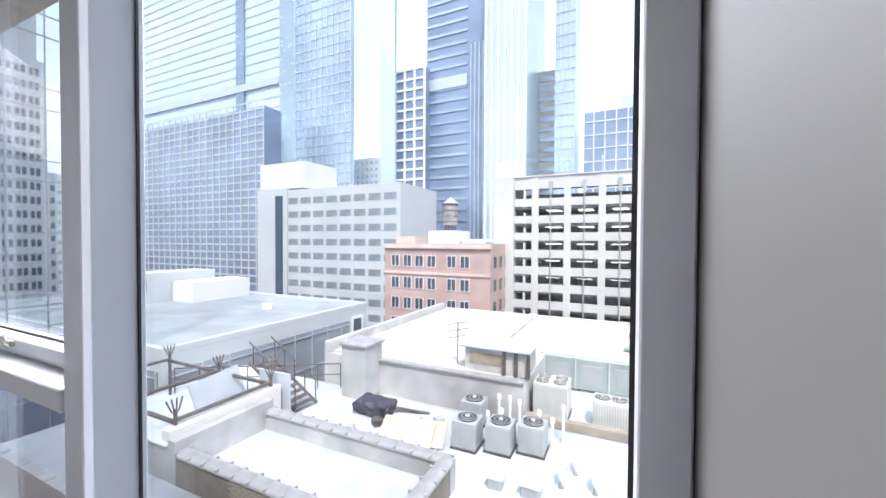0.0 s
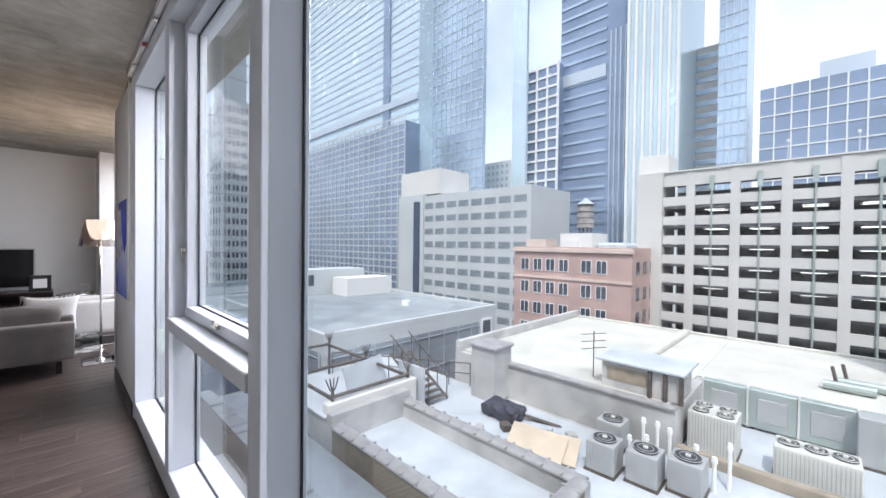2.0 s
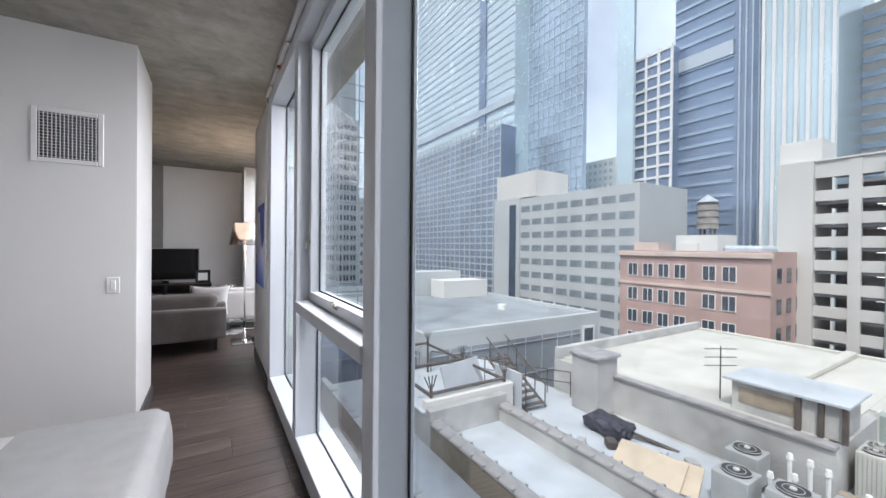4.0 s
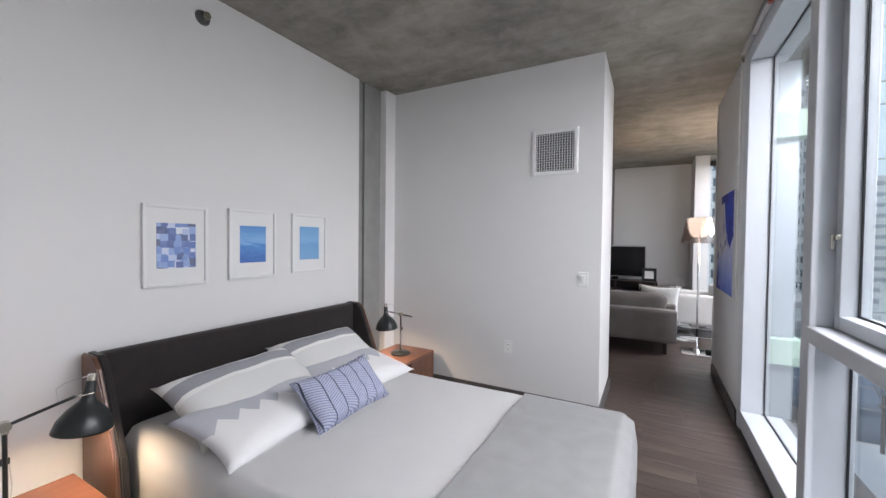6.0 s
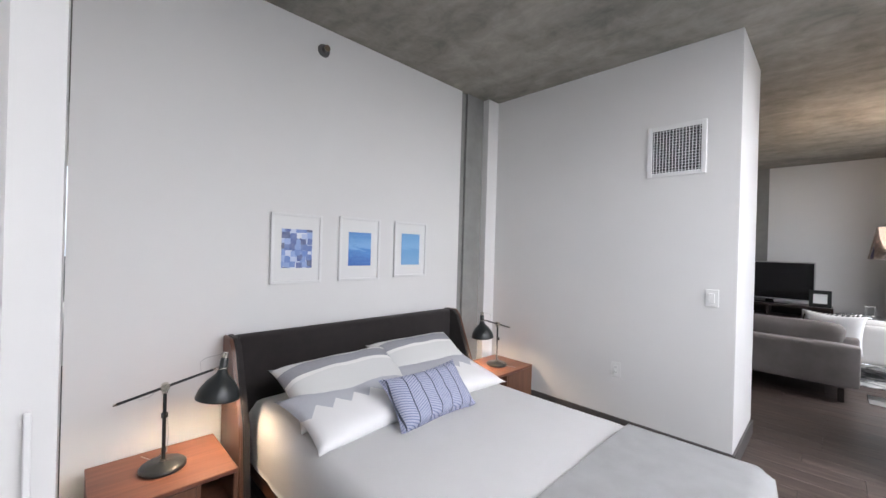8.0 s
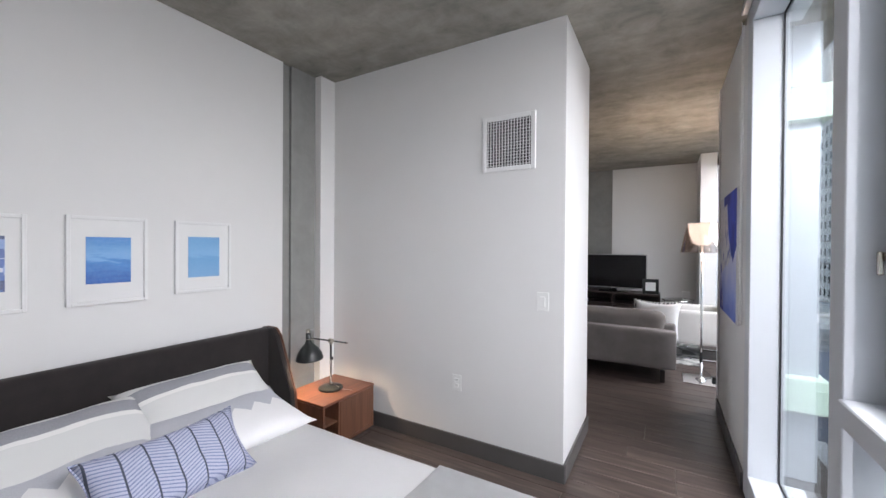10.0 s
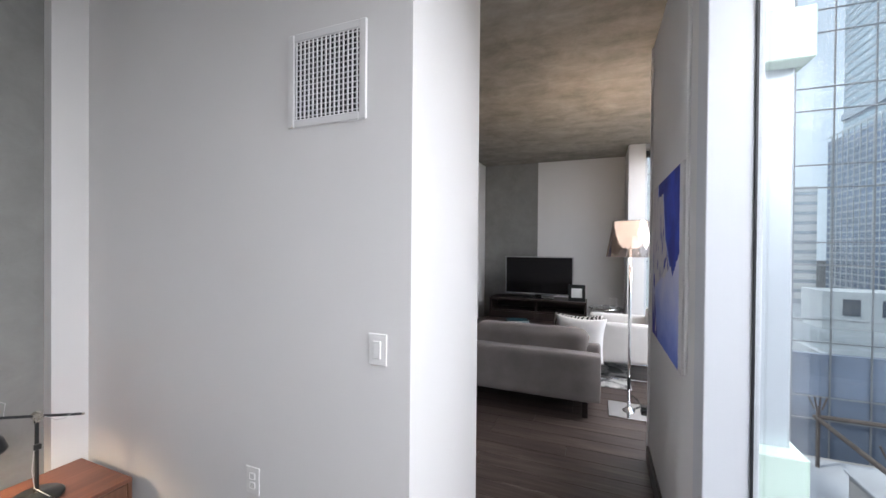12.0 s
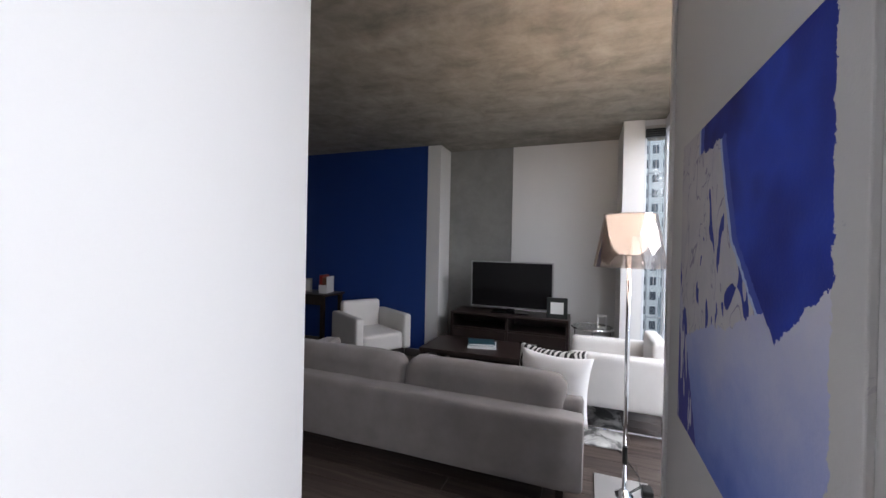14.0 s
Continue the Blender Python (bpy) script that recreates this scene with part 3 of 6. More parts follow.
# baseboards
for name, b in (("baseboard", box(-3.098, -3.08, -3.16, -0.5, FZ, 0.02, 0.003)), ("baseboard", box(-3.03, -1.0, -0.016, -0.001, FZ, 0.028, 0.003)),
                ("baseboard", box(-1.014, -0.998, 0.0, 0.82, FZ, 0.028, 0.003)), ("baseboard", box(-0.058, -0.041, 0.5, 1.84, FZ, 0.02, 0.003)),
                ("baseboard", box(-1.34, -0.02, 5.312, 5.329, FZ, 0.02, 0.003)), ("baseboard", box(-2.258, -2.242, 4.94, 5.33, FZ, 0.02, 0.003)),
                ("baseboard", box(-6.5, -2.46, 4.912, 4.929, FZ, 0.02, 0.003)), ("baseboard", box(-1.7, -0.06, -3.879, -3.865, FZ, 0.02, 0.003))):
    wall(name, b, baseboard_grey, "dark grey painted baseboard along the wall", "baseboard")


# ---- the window wall ----
def window_thing(name, label):
    return tagged(new(name), label, "window", kind="structure")


def pane(w, y0, y1, z0, z1, x=GX):
    p = part("pane", box(x, x + 0.012, y0, y1, z0, z1), glass, w, "clear glass pane")
    p.visible_shadow = False
    g = bmesh.new()
    for a, b, c, d in ((y0, y0 + 0.008, z0, z1), (y1 - 0.008, y1, z0, z1), (y0 + 0.008, y1 - 0.008, z0, z0 + 0.008), (y0 + 0.008, y1 - 0.008, z1 - 0.008, z1)):
        add_box(g, x - 0.008, x - 0.001, a, b, c, d)
    part("gasket", g, gasket, w, "black rubber glazing gasket")


TOP = 2.72           # underside of the window head
SILL = 0.07
P0, P1 = 0.36, 0.5           # post beside the pier
M0, M1 = -0.99, -0.89        # slim mullion
B0, B1 = -2.42, -2.31        # deep mullion
J1 = -3.818                  # end jamb
w1 = window_thing("window_1", "floor to ceiling window in a white aluminium frame with an awning sash")
part("post", box(WX, 0.118, P0, P1, FZ, TOP, 0.003), white_frame, w1)
part("mullion", box(WX, 0.118, M0, M1, SILL, TOP, 0.003), white_frame, w1)
part("mullion", box(WX, 0.118, B0, B1, SILL, TOP, 0.003), white_frame, w1)
part("jamb", box(WX, 0.118, -3.878, J1, FZ, TOP, 0.003), white_frame, w1)
part("window_sill", box(WX, 0.2, J1, P0, FZ, SILL, 0.004), white_frame, w1, "low white metal window sill")
part("window_head", box(WX, 0.2, -3.878, P1, TOP, H, 0.003), white_frame, w1)
part("sill_skirt", box(WX - 0.004, WX - 0.0005, J1, P0, FZ, FZ + 0.03), gasket, w1, "dark strip under the sill")
pane(w1, M1, P0, SILL, TOP)
pane(w1, J1, B0, SILL, TOP)
# the awning sash between the two mullions, over a fixed lower light
part("transom", box(-0.055, 0.13, B1 + 0.001, M0 - 0.001, 0.915, 0.985, 0.004), white_frame, w1, "white projecting window transom")
pane(w1, B1, M0, SILL, 0.915)
sash = part("sash", box(0.035, 0.135, M0 - 0.055, M0 - 0.002, 0.985, TOP - 0.002, 0.003), white_frame, w1)
part("sash", box(0.035, 0.135, B1 + 0.002, B1 + 0.055, 0.985, TOP - 0.002, 0.003), white_frame, w1)
part("sash", box(0.035, 0.135, B1 + 0.055, M0 - 0.055, 0.987, 1.045, 0.003), white_frame, w1)
part("sash", box(0.035, 0.135, B1 + 0.055, M0 - 0.055, TOP - 0.06, TOP - 0.002, 0.003), white_frame, w1)
pane(w1, B1 + 0.055, M0 - 0.055, 1.045, TOP - 0.06)


def handle_part(y, z, upright):
    bm = box(0.018, 0.036, y - 0.022, y + 0.022, z - 0.012, z + 0.012, 0.004, 2)
    if upright:
        add_box(bm, 0.008, 0.02, y - 0.006, y + 0.006, z - 0.05, z + 0.012, 0.003)
    else:
        add_cone(bm, (0.012, y, z), (0.012, y, z + 0.035), 0.007, 0.009, 10)
        add_cone(bm, (0.012, y - 0.005, z + 0.032), (-0.005, y - 0.075, z + 0.02), 0.006, 0.004, 10)
    return part("handle", bm, nickel, w1, "grey metal sash handle")


handle_part(-1.68, 1.03, False)
handle_part(B1 + 0.03, 1.38, True)
handle_part(M0 - 0.03, 1.38, True)

w2 = window_thing("window_2", "living room corner window in a white frame")
part("post", box(0.386, 0.5, 1.89, 1.97, FZ, TOP, 0.003), white_frame, w2)
part("post", box(0.4, 0.5, 4.62, 4.74, FZ, TOP, 0.003), white_frame, w2)
part("mullion", box(0.4, 0.5, 3.2, 3.27, SILL, TOP, 0.003), white_frame, w2)
part("window_sill", box(0.34, 0.5, 1.97, 4.62, FZ, SILL, 0.004), white_frame, w2)
part("window_head", box(0.386, 0.5, 1.89, 4.74, TOP, H, 0.003), white_frame, w2)
pane(w2, 1.97, 3.2, SILL, TOP, 0.44)
pane(w2, 3.27, 4.62, SILL, TOP, 0.44)
# the narrow end light of the corner
part("window_head", box(0.192, 0.385, 4.62, 4.74, TOP, H, 0.003), white_frame, w2)
part("window_sill", box(0.192, 0.399, 4.56, 4.74, FZ, SILL, 0.004), white_frame, w2)
part("post", box(0.192, 0.215, 4.62, 4.74, SILL, TOP, 0.003), white_frame, w2)
ep = part("pane", box(0.215, 0.399, 4.69, 4.7, SILL, TOP), glass, w2, "clear glass pane")
ep.visible_shadow = False
bl = thing("roller_blind", "dark grey rolled-up blind under the window head", "blind")
part("rail", box(0.195, 0.383, 4.575, 4.615, 2.745, 2.775, 0.003), silver_plastic, bl)
for k in range(4):
    part("slat", box(0.197, 0.381, 4.57, 4.618, 2.655 + k * 0.0225, 2.674 + k * 0.0225, 0.003), black_metal, bl, "folded dark blind slat")
part("cord", rod((0.3, 4.6, 1.1), (0.3, 4.6, 2.655), 0.002, n=6), cable_white, bl)

track = thing("ceiling_track", "slim metal curtain track along the window head", "track")
part("rail", box(-0.085, -0.05, -3.9, 0.48, H - 0.035, H - 0.001, 0.004), silver_plastic, track)
rnd = random.Random(4)
for i in range(9):
    y = -3.6 + i * 0.46 + rnd.uniform(-0.1, 0.1)
    part("bracket", box(-0.082, -0.055, y, y + 0.035, H - 0.055, H - 0.036, 0.003), (nickel, red_cover, silver_plastic)[i % 3], track)
wand = thing("blind_wand", "thin white plastic blind wand hanging beside the window", "wand")
part("rod", rod((-0.062, 0.56, 0.98), (-0.062, 0.56, 2.81), 0.007, n=10), white_plastic, wand)
part("hook", box(-0.066, -0.045, 0.552, 0.568, 2.79, 2.83, 0.002), nickel, wand)

# brackets on the outside of the pier
for z in (0.36, 2.21):
    br = thing("wall_bracket", "pale green painted bracket on the outside of the pier", "bracket", (0, 0, z), group="pale green brackets")
    part("collar", box(0.128, 0.415, 0.76, 0.859, 0, 0.215, 0.006), green_bracket, br)
    part("cheek", box(0.387, 0.415, 0.86, 1.34, 0, 0.215, 0.006), green_bracket, br)

# ---- bedroom ----
def soft_box(x0, x1, y0, y1, z0, z1, r, seg=4, puff=0.0, seed=0, amp=0.0, cuts=14):
    """A padded block with rounded edges, a slightly domed top and small dents."""
    bm = box(x0, x1, y0, y1, z0, z1)
    bmesh.ops.subdivide_edges(bm, edges=bm.edges, cuts=cuts, use_grid_fill=True)
    cx, cy, cz = (x0 + x1) / 2, (y0 + y1) / 2, (z0 + z1) / 2
    hx, hy, hz = (x1 - x0) / 2, (y1 - y0) / 2, (z1 - z0) / 2
    for v in bm.verts:
        d = Vector((v.co.x - cx, v.co.y - cy, v.co.z - cz))
        inner = Vector((max(-hx + r, min(hx - r, d.x)), max(-hy + r, min(hy - r, d.y)), max(-hz + r, min(hz - r, d.z))))
        o = d - inner
        if o.length > 1e-6:
            o = o.normalized() * r
        p = inner + o
        if puff:
            p.z += puff * (1 - (p.x / hx) ** 2) * (1 - (p.y / hy) ** 2) * (1 if d.z > 0 else 0)
        if amp:
            p += Vector((noise.noise(Vector((v.co.x * 5 + seed, v.co.y * 5, v.co.z * 5))), noise.noise(Vector((v.co.x * 5, v.co.y * 5 + seed + 7, v.co.z * 5))), noise.noise(Vector((v.co.x * 4, v.co.y * 4, seed + 3))))) * amp
        v.co = Vector((cx, cy, cz)) + p
    return bm


def pillow_mesh(w, h, t, seed=0, n=22):
    """A filled cushion with pinched corners, seams and soft creases; x across, y up, z through."""
    bm = bmesh.new()
    sides = []
    for s in (1, -1):
        grid = []
        for j in range(n + 1):
            row = []
            for i in range(n + 1):
                u, v = 2 * i / n - 1, 2 * j / n - 1
                px = w / 2 * u * (1 - 0.07 * (1 - v * v) * abs(u) ** 3 * 1.4)
                py = h / 2 * v * (1 - 0.10 * (1 - u * u) * abs(v) ** 3 * 1.4)
                f = max(0.0, (1 - u ** 4) * (1 - v ** 4)) ** 0.62
                cr = noise.noise(Vector((u * 2.6 + seed, v * 2.6, s * 3))) * 0.10 + noise.noise(Vector((u * 6, v * 7 + seed, s))) * 0.035
                z = s * t / 2 * f * (1 + cr)
                edge = i in (0, n) or j in (0, n)
                if edge and s < 0:
                    row.append(sides[0][j][i])
                else:
                    row.append(bm.verts.new((px, py, 0 if edge else z)))
            grid.append(row)
        sides.append(grid)
        for j in range(n):
            for i in range(n):
                q = (grid[j][i], grid[j][i + 1], grid[j + 1][i + 1], grid[j + 1][i])
                bm.faces.new(q if s > 0 else q[::-1])
    return bm


def pillow(label, m, w, h, t, material, seed, piping=None, name="pillow"):
    ob = new(name)
    tagged(ob, label, "pillow")
    part("cushion", pillow_mesh(w, h, t, seed), material, ob, smooth=True)
    if piping is not None:
        pts = []
        n = 22
        for k in range(4 * n):
            e, f = divmod(k, n)
            a = 2 * f / n - 1
            u, v = ((a, -1), (1, a), (-a, 1), (-1, -a))[e]
            pts.append((w / 2 * u * (1 - 0.07 * (1 - v * v) * abs(u) ** 3 * 1.4), h / 2 * v * (1 - 0.10 * (1 - u * u) * abs(v) ** 3 * 1.4), 0))
        part("piping", tube(pts, 0.004, 6, True), piping, ob, smooth=True)
    ob.matrix_world = m
    return ob


bed = thing("bed", "low platform bed with a dark felt wingback headboard and walnut sides", "bed")
# headboard: flat back with wings that come forward towards the foot
hb = box(-3.06, -2.985, -2.46, -0.66, -0.05, 0.79, 0.03, 4)
part("headboard", hb, dark_felt, bed, "dark charcoal felt headboard", True)
for s, y in ((1, -2.46), (-1, -0.66)):
    prof = [(-3.07, -0.06), (-2.69, -0.06), (-2.74, 0.36), (-2.90, 0.74), (-2.95, 0.79), (-3.07, 0.79)]
    for nm, a, b, mt, lb in (("wing", 0.0, 0.035, dark_felt, "felt wing of the headboard"), ("wing_shell", 0.036, 0.055, walnut_side, "copper brown walnut shell of the wing")):
        bm = prism(prof, 0, b - a)
        bmesh.ops.transform(bm, matrix=Matrix(((1, 0, 0, 0), (0, 0, -s, y - s * a + s * 0.02), (0, 1, 0, 0), (0, 0, 0, 1))), verts=bm.verts)
        bmesh.ops.recalc_face_normals(bm, faces=bm.faces)
        bmesh.ops.bevel(bm, geom=bm.edges, offset=0.006, segments=2, affect="EDGES")
        part(nm, bm, mt, bed, lb)
part("rail", box(-2.97, -0.78, -2.37, -2.33, -0.03, 0.2, 0.006), walnut_side, bed, "walnut side rail")
part("rail", box(-2.97, -0.78, -1.0, -0.96, -0.03, 0.2, 0.006), walnut_side, bed, "walnut side rail")
part("base", box(-2.97, -0.77, -2.33, -1.0, -0.04, 0.2, 0.01), bed_base_cloth, bed, "slate grey fabric bed base")
for x in (-2.8, -0.9):
    for y in (-2.28, -1.05):
        part("leg", rod((x, y, FZ), (x, y, -0.03), 0.025, n=12), dark_wood, bed)
part("mattress", soft_box(-2.97, -0.75, -2.36, -0.97, 0.2, 0.385, 0.05, amp=0.002), bed_cloth, bed, "white mattress", True)


def drape(x0, x1, y0, y1, top, low_near, low_far, low_foot, seed, lift=0.0, n=60, m=52):
    """A cloth laid over the bed, falling over its sides and, if low_foot is given, over its foot."""
    bm = bmesh.new()
    grid = []
    near, far = top - low_near, top - low_far
    foot = top - low_foot if low_foot is not None else 0
    r = 0.045
    for i in range(n + 1):
        s = i / n * (x1 - x0 + foot)
        row = []
        for j in range(m + 1):
            q = -near + j / m * (y1 - y0 + near + far)
            y, zy, oy = y0 + q, 0.0, 0.0
            if q < 0:
                y, zy, oy = y0 - 0.018 - 0.02 * min(1, -q / 0.1), q, -1
            elif q > y1 - y0:
                y, zy, oy = y1 + 0.018 + 0.02 * min(1, (q - y1 + y0) / 0.1), -(q - (y1 - y0)), 1
            x, zx = x0 + s, 0.0
            if s > x1 - x0:
                over = s - (x1 - x0)
                x, zx = x1 + 0.02 + 0.02 * min(1, over / 0.1), -over
            d = min(q, (y1 - y0) - q)
            rnd_drop = -r * (1 - math.sqrt(max(0, 1 - (1 - max(0, min(1, d / r))) ** 2))) if 0 <= d < r else (-r if d < 0 else 0)
            if foot:
                dx = (x1 - x0) - s
                rnd_drop += -r * (1 - math.sqrt(max(0, 1 - (1 - max(0, min(1, dx / r))) ** 2))) if 0 <= dx < r else (-r if dx < 0 else 0)
            z = top + lift + min(zy, 0) + min(zx, 0) + max(rnd_drop, -r)
            f = noise.noise(Vector((x * 3.1 + seed, y * 3.4, 0))) * 0.007 + noise.noise(Vector((x * 9, y * 9 + seed, 2))) * 0.002
            if oy:
                y += oy * noise.noise(Vector((x * 9 + seed, 1, 0))) * 0.016 * min(1, abs(zy) / 0.08)
            if zx < 0:
                x += noise.noise(Vector((y * 8 + seed, 5, 0))) * 0.014 * min(1, -zx / 0.08)
            row.append(bm.verts.new((x, y, max(z + f, 0.03))))
        grid.append(row)
    for i in range(n):
        for j in range(m):
            bm.faces.new((grid[i][j], grid[i + 1][j], grid[i + 1][j + 1], grid[i][j + 1]))
    bmesh.ops.solidify(bm, geom=bm.faces[:], thickness=0.012)
    bmesh.ops.recalc_face_normals(bm, faces=bm.faces)
    return bm


part_duvet = tagged(part("duvet", drape(-2.94, -0.80, -2.36, -0.97, 0.41, 0.14, 0.2, None, 1.0), bed_cloth, None, smooth=True), "smooth white duvet spread over the bed", "duvet")
tagged(part("throw_blanket", drape(-1.33, -0.755, -2.375, -0.955, 0.425, 0.12, 0.2, 0.15, 4.0), grey_throw, None, smooth=True), "soft light grey throw blanket across the bed's foot", "blanket")

pillow("pale grey linen pillow with a darker stripe leaning on the headboard", pose(-2.58, -1.94, 0.52, 0, 0, 90) @ pose(0, 0, 0, 29, 0, 3), 0.80, 0.45, 0.2, stripe_linen, 1.0)
pillow("pale grey linen pillow with a darker stripe leaning on the headboard", pose(-2.64, -1.3, 0.53, 0, 0, 90) @ pose(0, 0, 0, 30, 0, -2), 0.74, 0.45, 0.19, stripe_linen, 5.0)
pillow("white pillow with a pale grey zigzag border lying flat", pose(-2.35, -1.98, 0.475, 0, 0, 90) @ pose(0, 0, 0, 13, 0, 3), 0.80, 0.46, 0.12, zigzag_linen, 9.0)
pillow("white pillow with a pale grey zigzag border lying flat", pose(-2.38, -1.34, 0.475, 0, 0, 90) @ pose(0, 0, 0, 13, 0, -2), 0.76, 0.46, 0.12, zigzag_linen, 12.0)
pillow("slate blue lumbar cushion with slanting thread columns", pose(-2.15, -1.68, 0.515, 0, 0, 90) @ pose(0, 0, 0, 48, 0, 2), 0.58, 0.3, 0.14, chevron_linen, 15.0, chevron_linen, "cushion")


def nightstand(y0, y1, cubby_low, label):
    """A low walnut box with a flat front and an open cubby on one side."""
    t = thing("nightstand", label, "nightstand", (0, 0, 0))
    x0, x1, z1 = -2.94, -2.5, 0.285
    part("top", box(x0, x1, y0, y1, z1 - 0.02, z1, 0.003), walnut, t)
    part("side", box(x0, x1 - 0.002, y0 + 0.001, y0 + 0.019, -0.055, z1 - 0.0205, 0.002), walnut_side, t)
    part("side", box(x0, x1 - 0.002, y1 - 0.019, y1 - 0.001, -0.055, z1 - 0.0205, 0.002), walnut_side, t)
    part("bottom", box(x0, x1 - 0.004, y0 + 0.0195, y1 - 0.0195, -0.055, -0.037), walnut_side, t)
    part("back", box(x0, x0 + 0.012, y0 + 0.0195, y1 - 0.0195, -0.0365, z1 - 0.0205), walnut_side, t)
    w = 0.13
    ca, cb = (y0 + 0.0195, y0 + 0.0195 + w) if cubby_low else (y1 - 0.0195 - w, y1 - 0.0195)
    fa, fb = (cb + 0.018, y1 - 0.0215) if cubby_low else (y0 + 0.0215, ca - 0.018)
    d0 = cb if cubby_low else ca - 0.016
    part("divider", box(x0 + 0.0125, x1 - 0.006, d0, d0 + 0.016, -0.0365, z1 - 0.0205), walnut_side, t)
    part("shelf", box(x0 + 0.0125, x1 - 0.02, ca + 0.0005, cb - 0.0005, 0.115, 0.127), walnut_side, t)
    part("drawer_front", box(x1 - 0.02, x1 - 0.003, fa, fb, -0.033, z1 - 0.025, 0.002), walnut_side, t)
    part("plinth", box(x0 + 0.03, x1 - 0.04, y0 + 0.03, y1 - 0.03, FZ, -0.0555), dark_wood, t)
    return t


nightstand(-3.08, -2.565, False, "low walnut nightstand with an open cubby beside the bed")
nightstand(-0.6, -0.07, True, "low walnut nightstand with an open cubby beside the column")


def table_lamp(base, turn, tilt, back, front, drop, label):
    """A balanced-arm desk lamp: disc foot, post, joint, arm and bell shade."""
    t = thing("table_lamp", label, "lamp", base, turn)
    part("foot", lathe([(0.001, 0), (0.088, 0), (0.092, 0.004), (0.092, 0.014), (0.084, 0.021), (0.02, 0.026), (0.012, 0.032), (0.001, 0.032)], 32), black_metal, t, smooth=True)
    part("post", rod((0, 0, 0.03), (0, 0, 0.36), 0.0075), black_metal, t)
    part("collar", rod((0, 0, 0.028), (0, 0, 0.045), 0.011), nickel, t, "nickel collar")
    part("clamp", box(-0.012, 0.014, 0.006, 0.02, 0.225, 0.25, 0.003), black_metal, t)
    bm = rod((0, -0.016, 0.372), (0, 0.016, 0.372), 0.018, n=18)
    add_cone(bm, (0, 0, 0.345), (0, 0, 0.372), 0.011, 0.011)
    part("joint", bm, nickel, t, "nickel swivel joint")
    dz = math.tan(radians(tilt))
    a, b = (-back, 0, 0.372 - back * dz), (front, 0, 0.372 + front * dz)
    arm = part("arm", rod(a, b, 0.0062, n=12), black_metal, t)
    part("arm_tip", rod((a[0] - 0.012, 0, a[2] - 0.012 * dz), a, 0.005, n=10), nickel, t, "nickel arm tip")
    sx, sz = front + 0.045, b[2] - 0.0
    part("yoke", tube([(front, 0, sz), (front + 0.02, 0.022, sz + 0.002), (front + 0.05, 0.024, sz + 0.004), (front + 0.065, 0, sz + 0.005), (front + 0.05, -0.024, sz + 0.004), (front + 0.02, -0.022, sz + 0.002), (front, 0, sz)], 0.0028, 6), nickel, t, "nickel wire yoke")
    top = sz + 0.022
    sh = lathe([(0.001, 0.03), (0.014, 0.03), (0.017, 0.026), (0.02, -0.03), (0.028, -0.05), (0.062, -0.085), (0.088, -0.125), (0.097, -0.16), (0.098, -0.167), (0.094, -0.165), (0.06, -0.09), (0.024, -0.05), (0.001, -0.04)], 36)
    tip = Matrix.Translation((sx, 0, top)) @ pose(0, 0, 0, 0, drop, 0)
    part("shade", moved(sh, tip), black_metal, t, "black enamel bell shade", True)
    ln = lathe([(0.024, -0.053), (0.058, -0.091), (0.084, -0.129), (0.0925, -0.163), (0.091, -0.163), (0.082, -0.13), (0.056, -0.094), (0.022, -0.056)], 32)
    part("lining", moved(ln, tip), white_plastic, t, "white enamel inside of the shade", True)
    part("socket", moved(rod((0, 0, 0.0305), (0, 0, 0.055), 0.014, n=14), tip), nickel, t, "nickel lamp socket")
    bulb = bmesh.new()
    bmesh.ops.create_uvsphere(bulb, u_segments=14, v_segments=10, radius=0.027, matrix=tip @ Matrix.Translation((0, 0, -0.1)))
    bo = part("bulb", bulb, bulb_glow, t, "glowing warm bulb", True)
    bo.visible_shadow = False
    part("cord", tube([(front - 0.05, 0.0, b[2] - 0.05 * dz), (front - 0.055, 0.004, b[2] + 0.045), (front - 0.03, 0.004, b[2] + 0.062), (front + 0.03, 0.002, b[2] + 0.07), (sx, 0, top + 0.056)], 0.0018, 6), cable_white, t, "thin grey cord")
    part("cord", tube([(-0.02, 0.004, 0.366), (-0.06, 0.008, 0.335), (-0.09, 0.006, 0.33), (-0.115, 0.004, 0.345), (-back * 0.85, 0, 0.372 - back * 0.85 * dz)], 0.0018, 6), cable_white, t, "thin grey cord")
    part("cord", tube([(0.012, 0.014, 0.23), (0.018, 0.014, 0.14), (0.012, 0.02, 0.06), (-0.04, 0.09, 0.006), (-0.08, 0.16, 0.004)], 0.0018, 6), cable_white, t, "thin grey cord")
    lamp = bpy.data.lights.new("bulb_light", "SPOT")
    lamp.energy, lamp.color, lamp.shadow_soft_size = LAMP_POWER, (1.0, 0.72, 0.46), 0.03
    lamp.spot_size, lamp.spot_blend = radians(160), 1.0
    lo = new("bulb_light", lamp)
    lo.parent = t
    lo.matrix_local = tip @ Matrix.Translation((0, 0, -0.13))
    return t


table_lamp((-2.725, -2.82, 0.285), 84, 14, 0.17, 0.19, 8, "black desk lamp with a bell shade, switched on, on the nightstand")
table_lamp((-2.71, -0.335, 0.285), 262, 17, 0.15, 0.15, 4, "black desk lamp with a bell shade, switched on, beside the column")


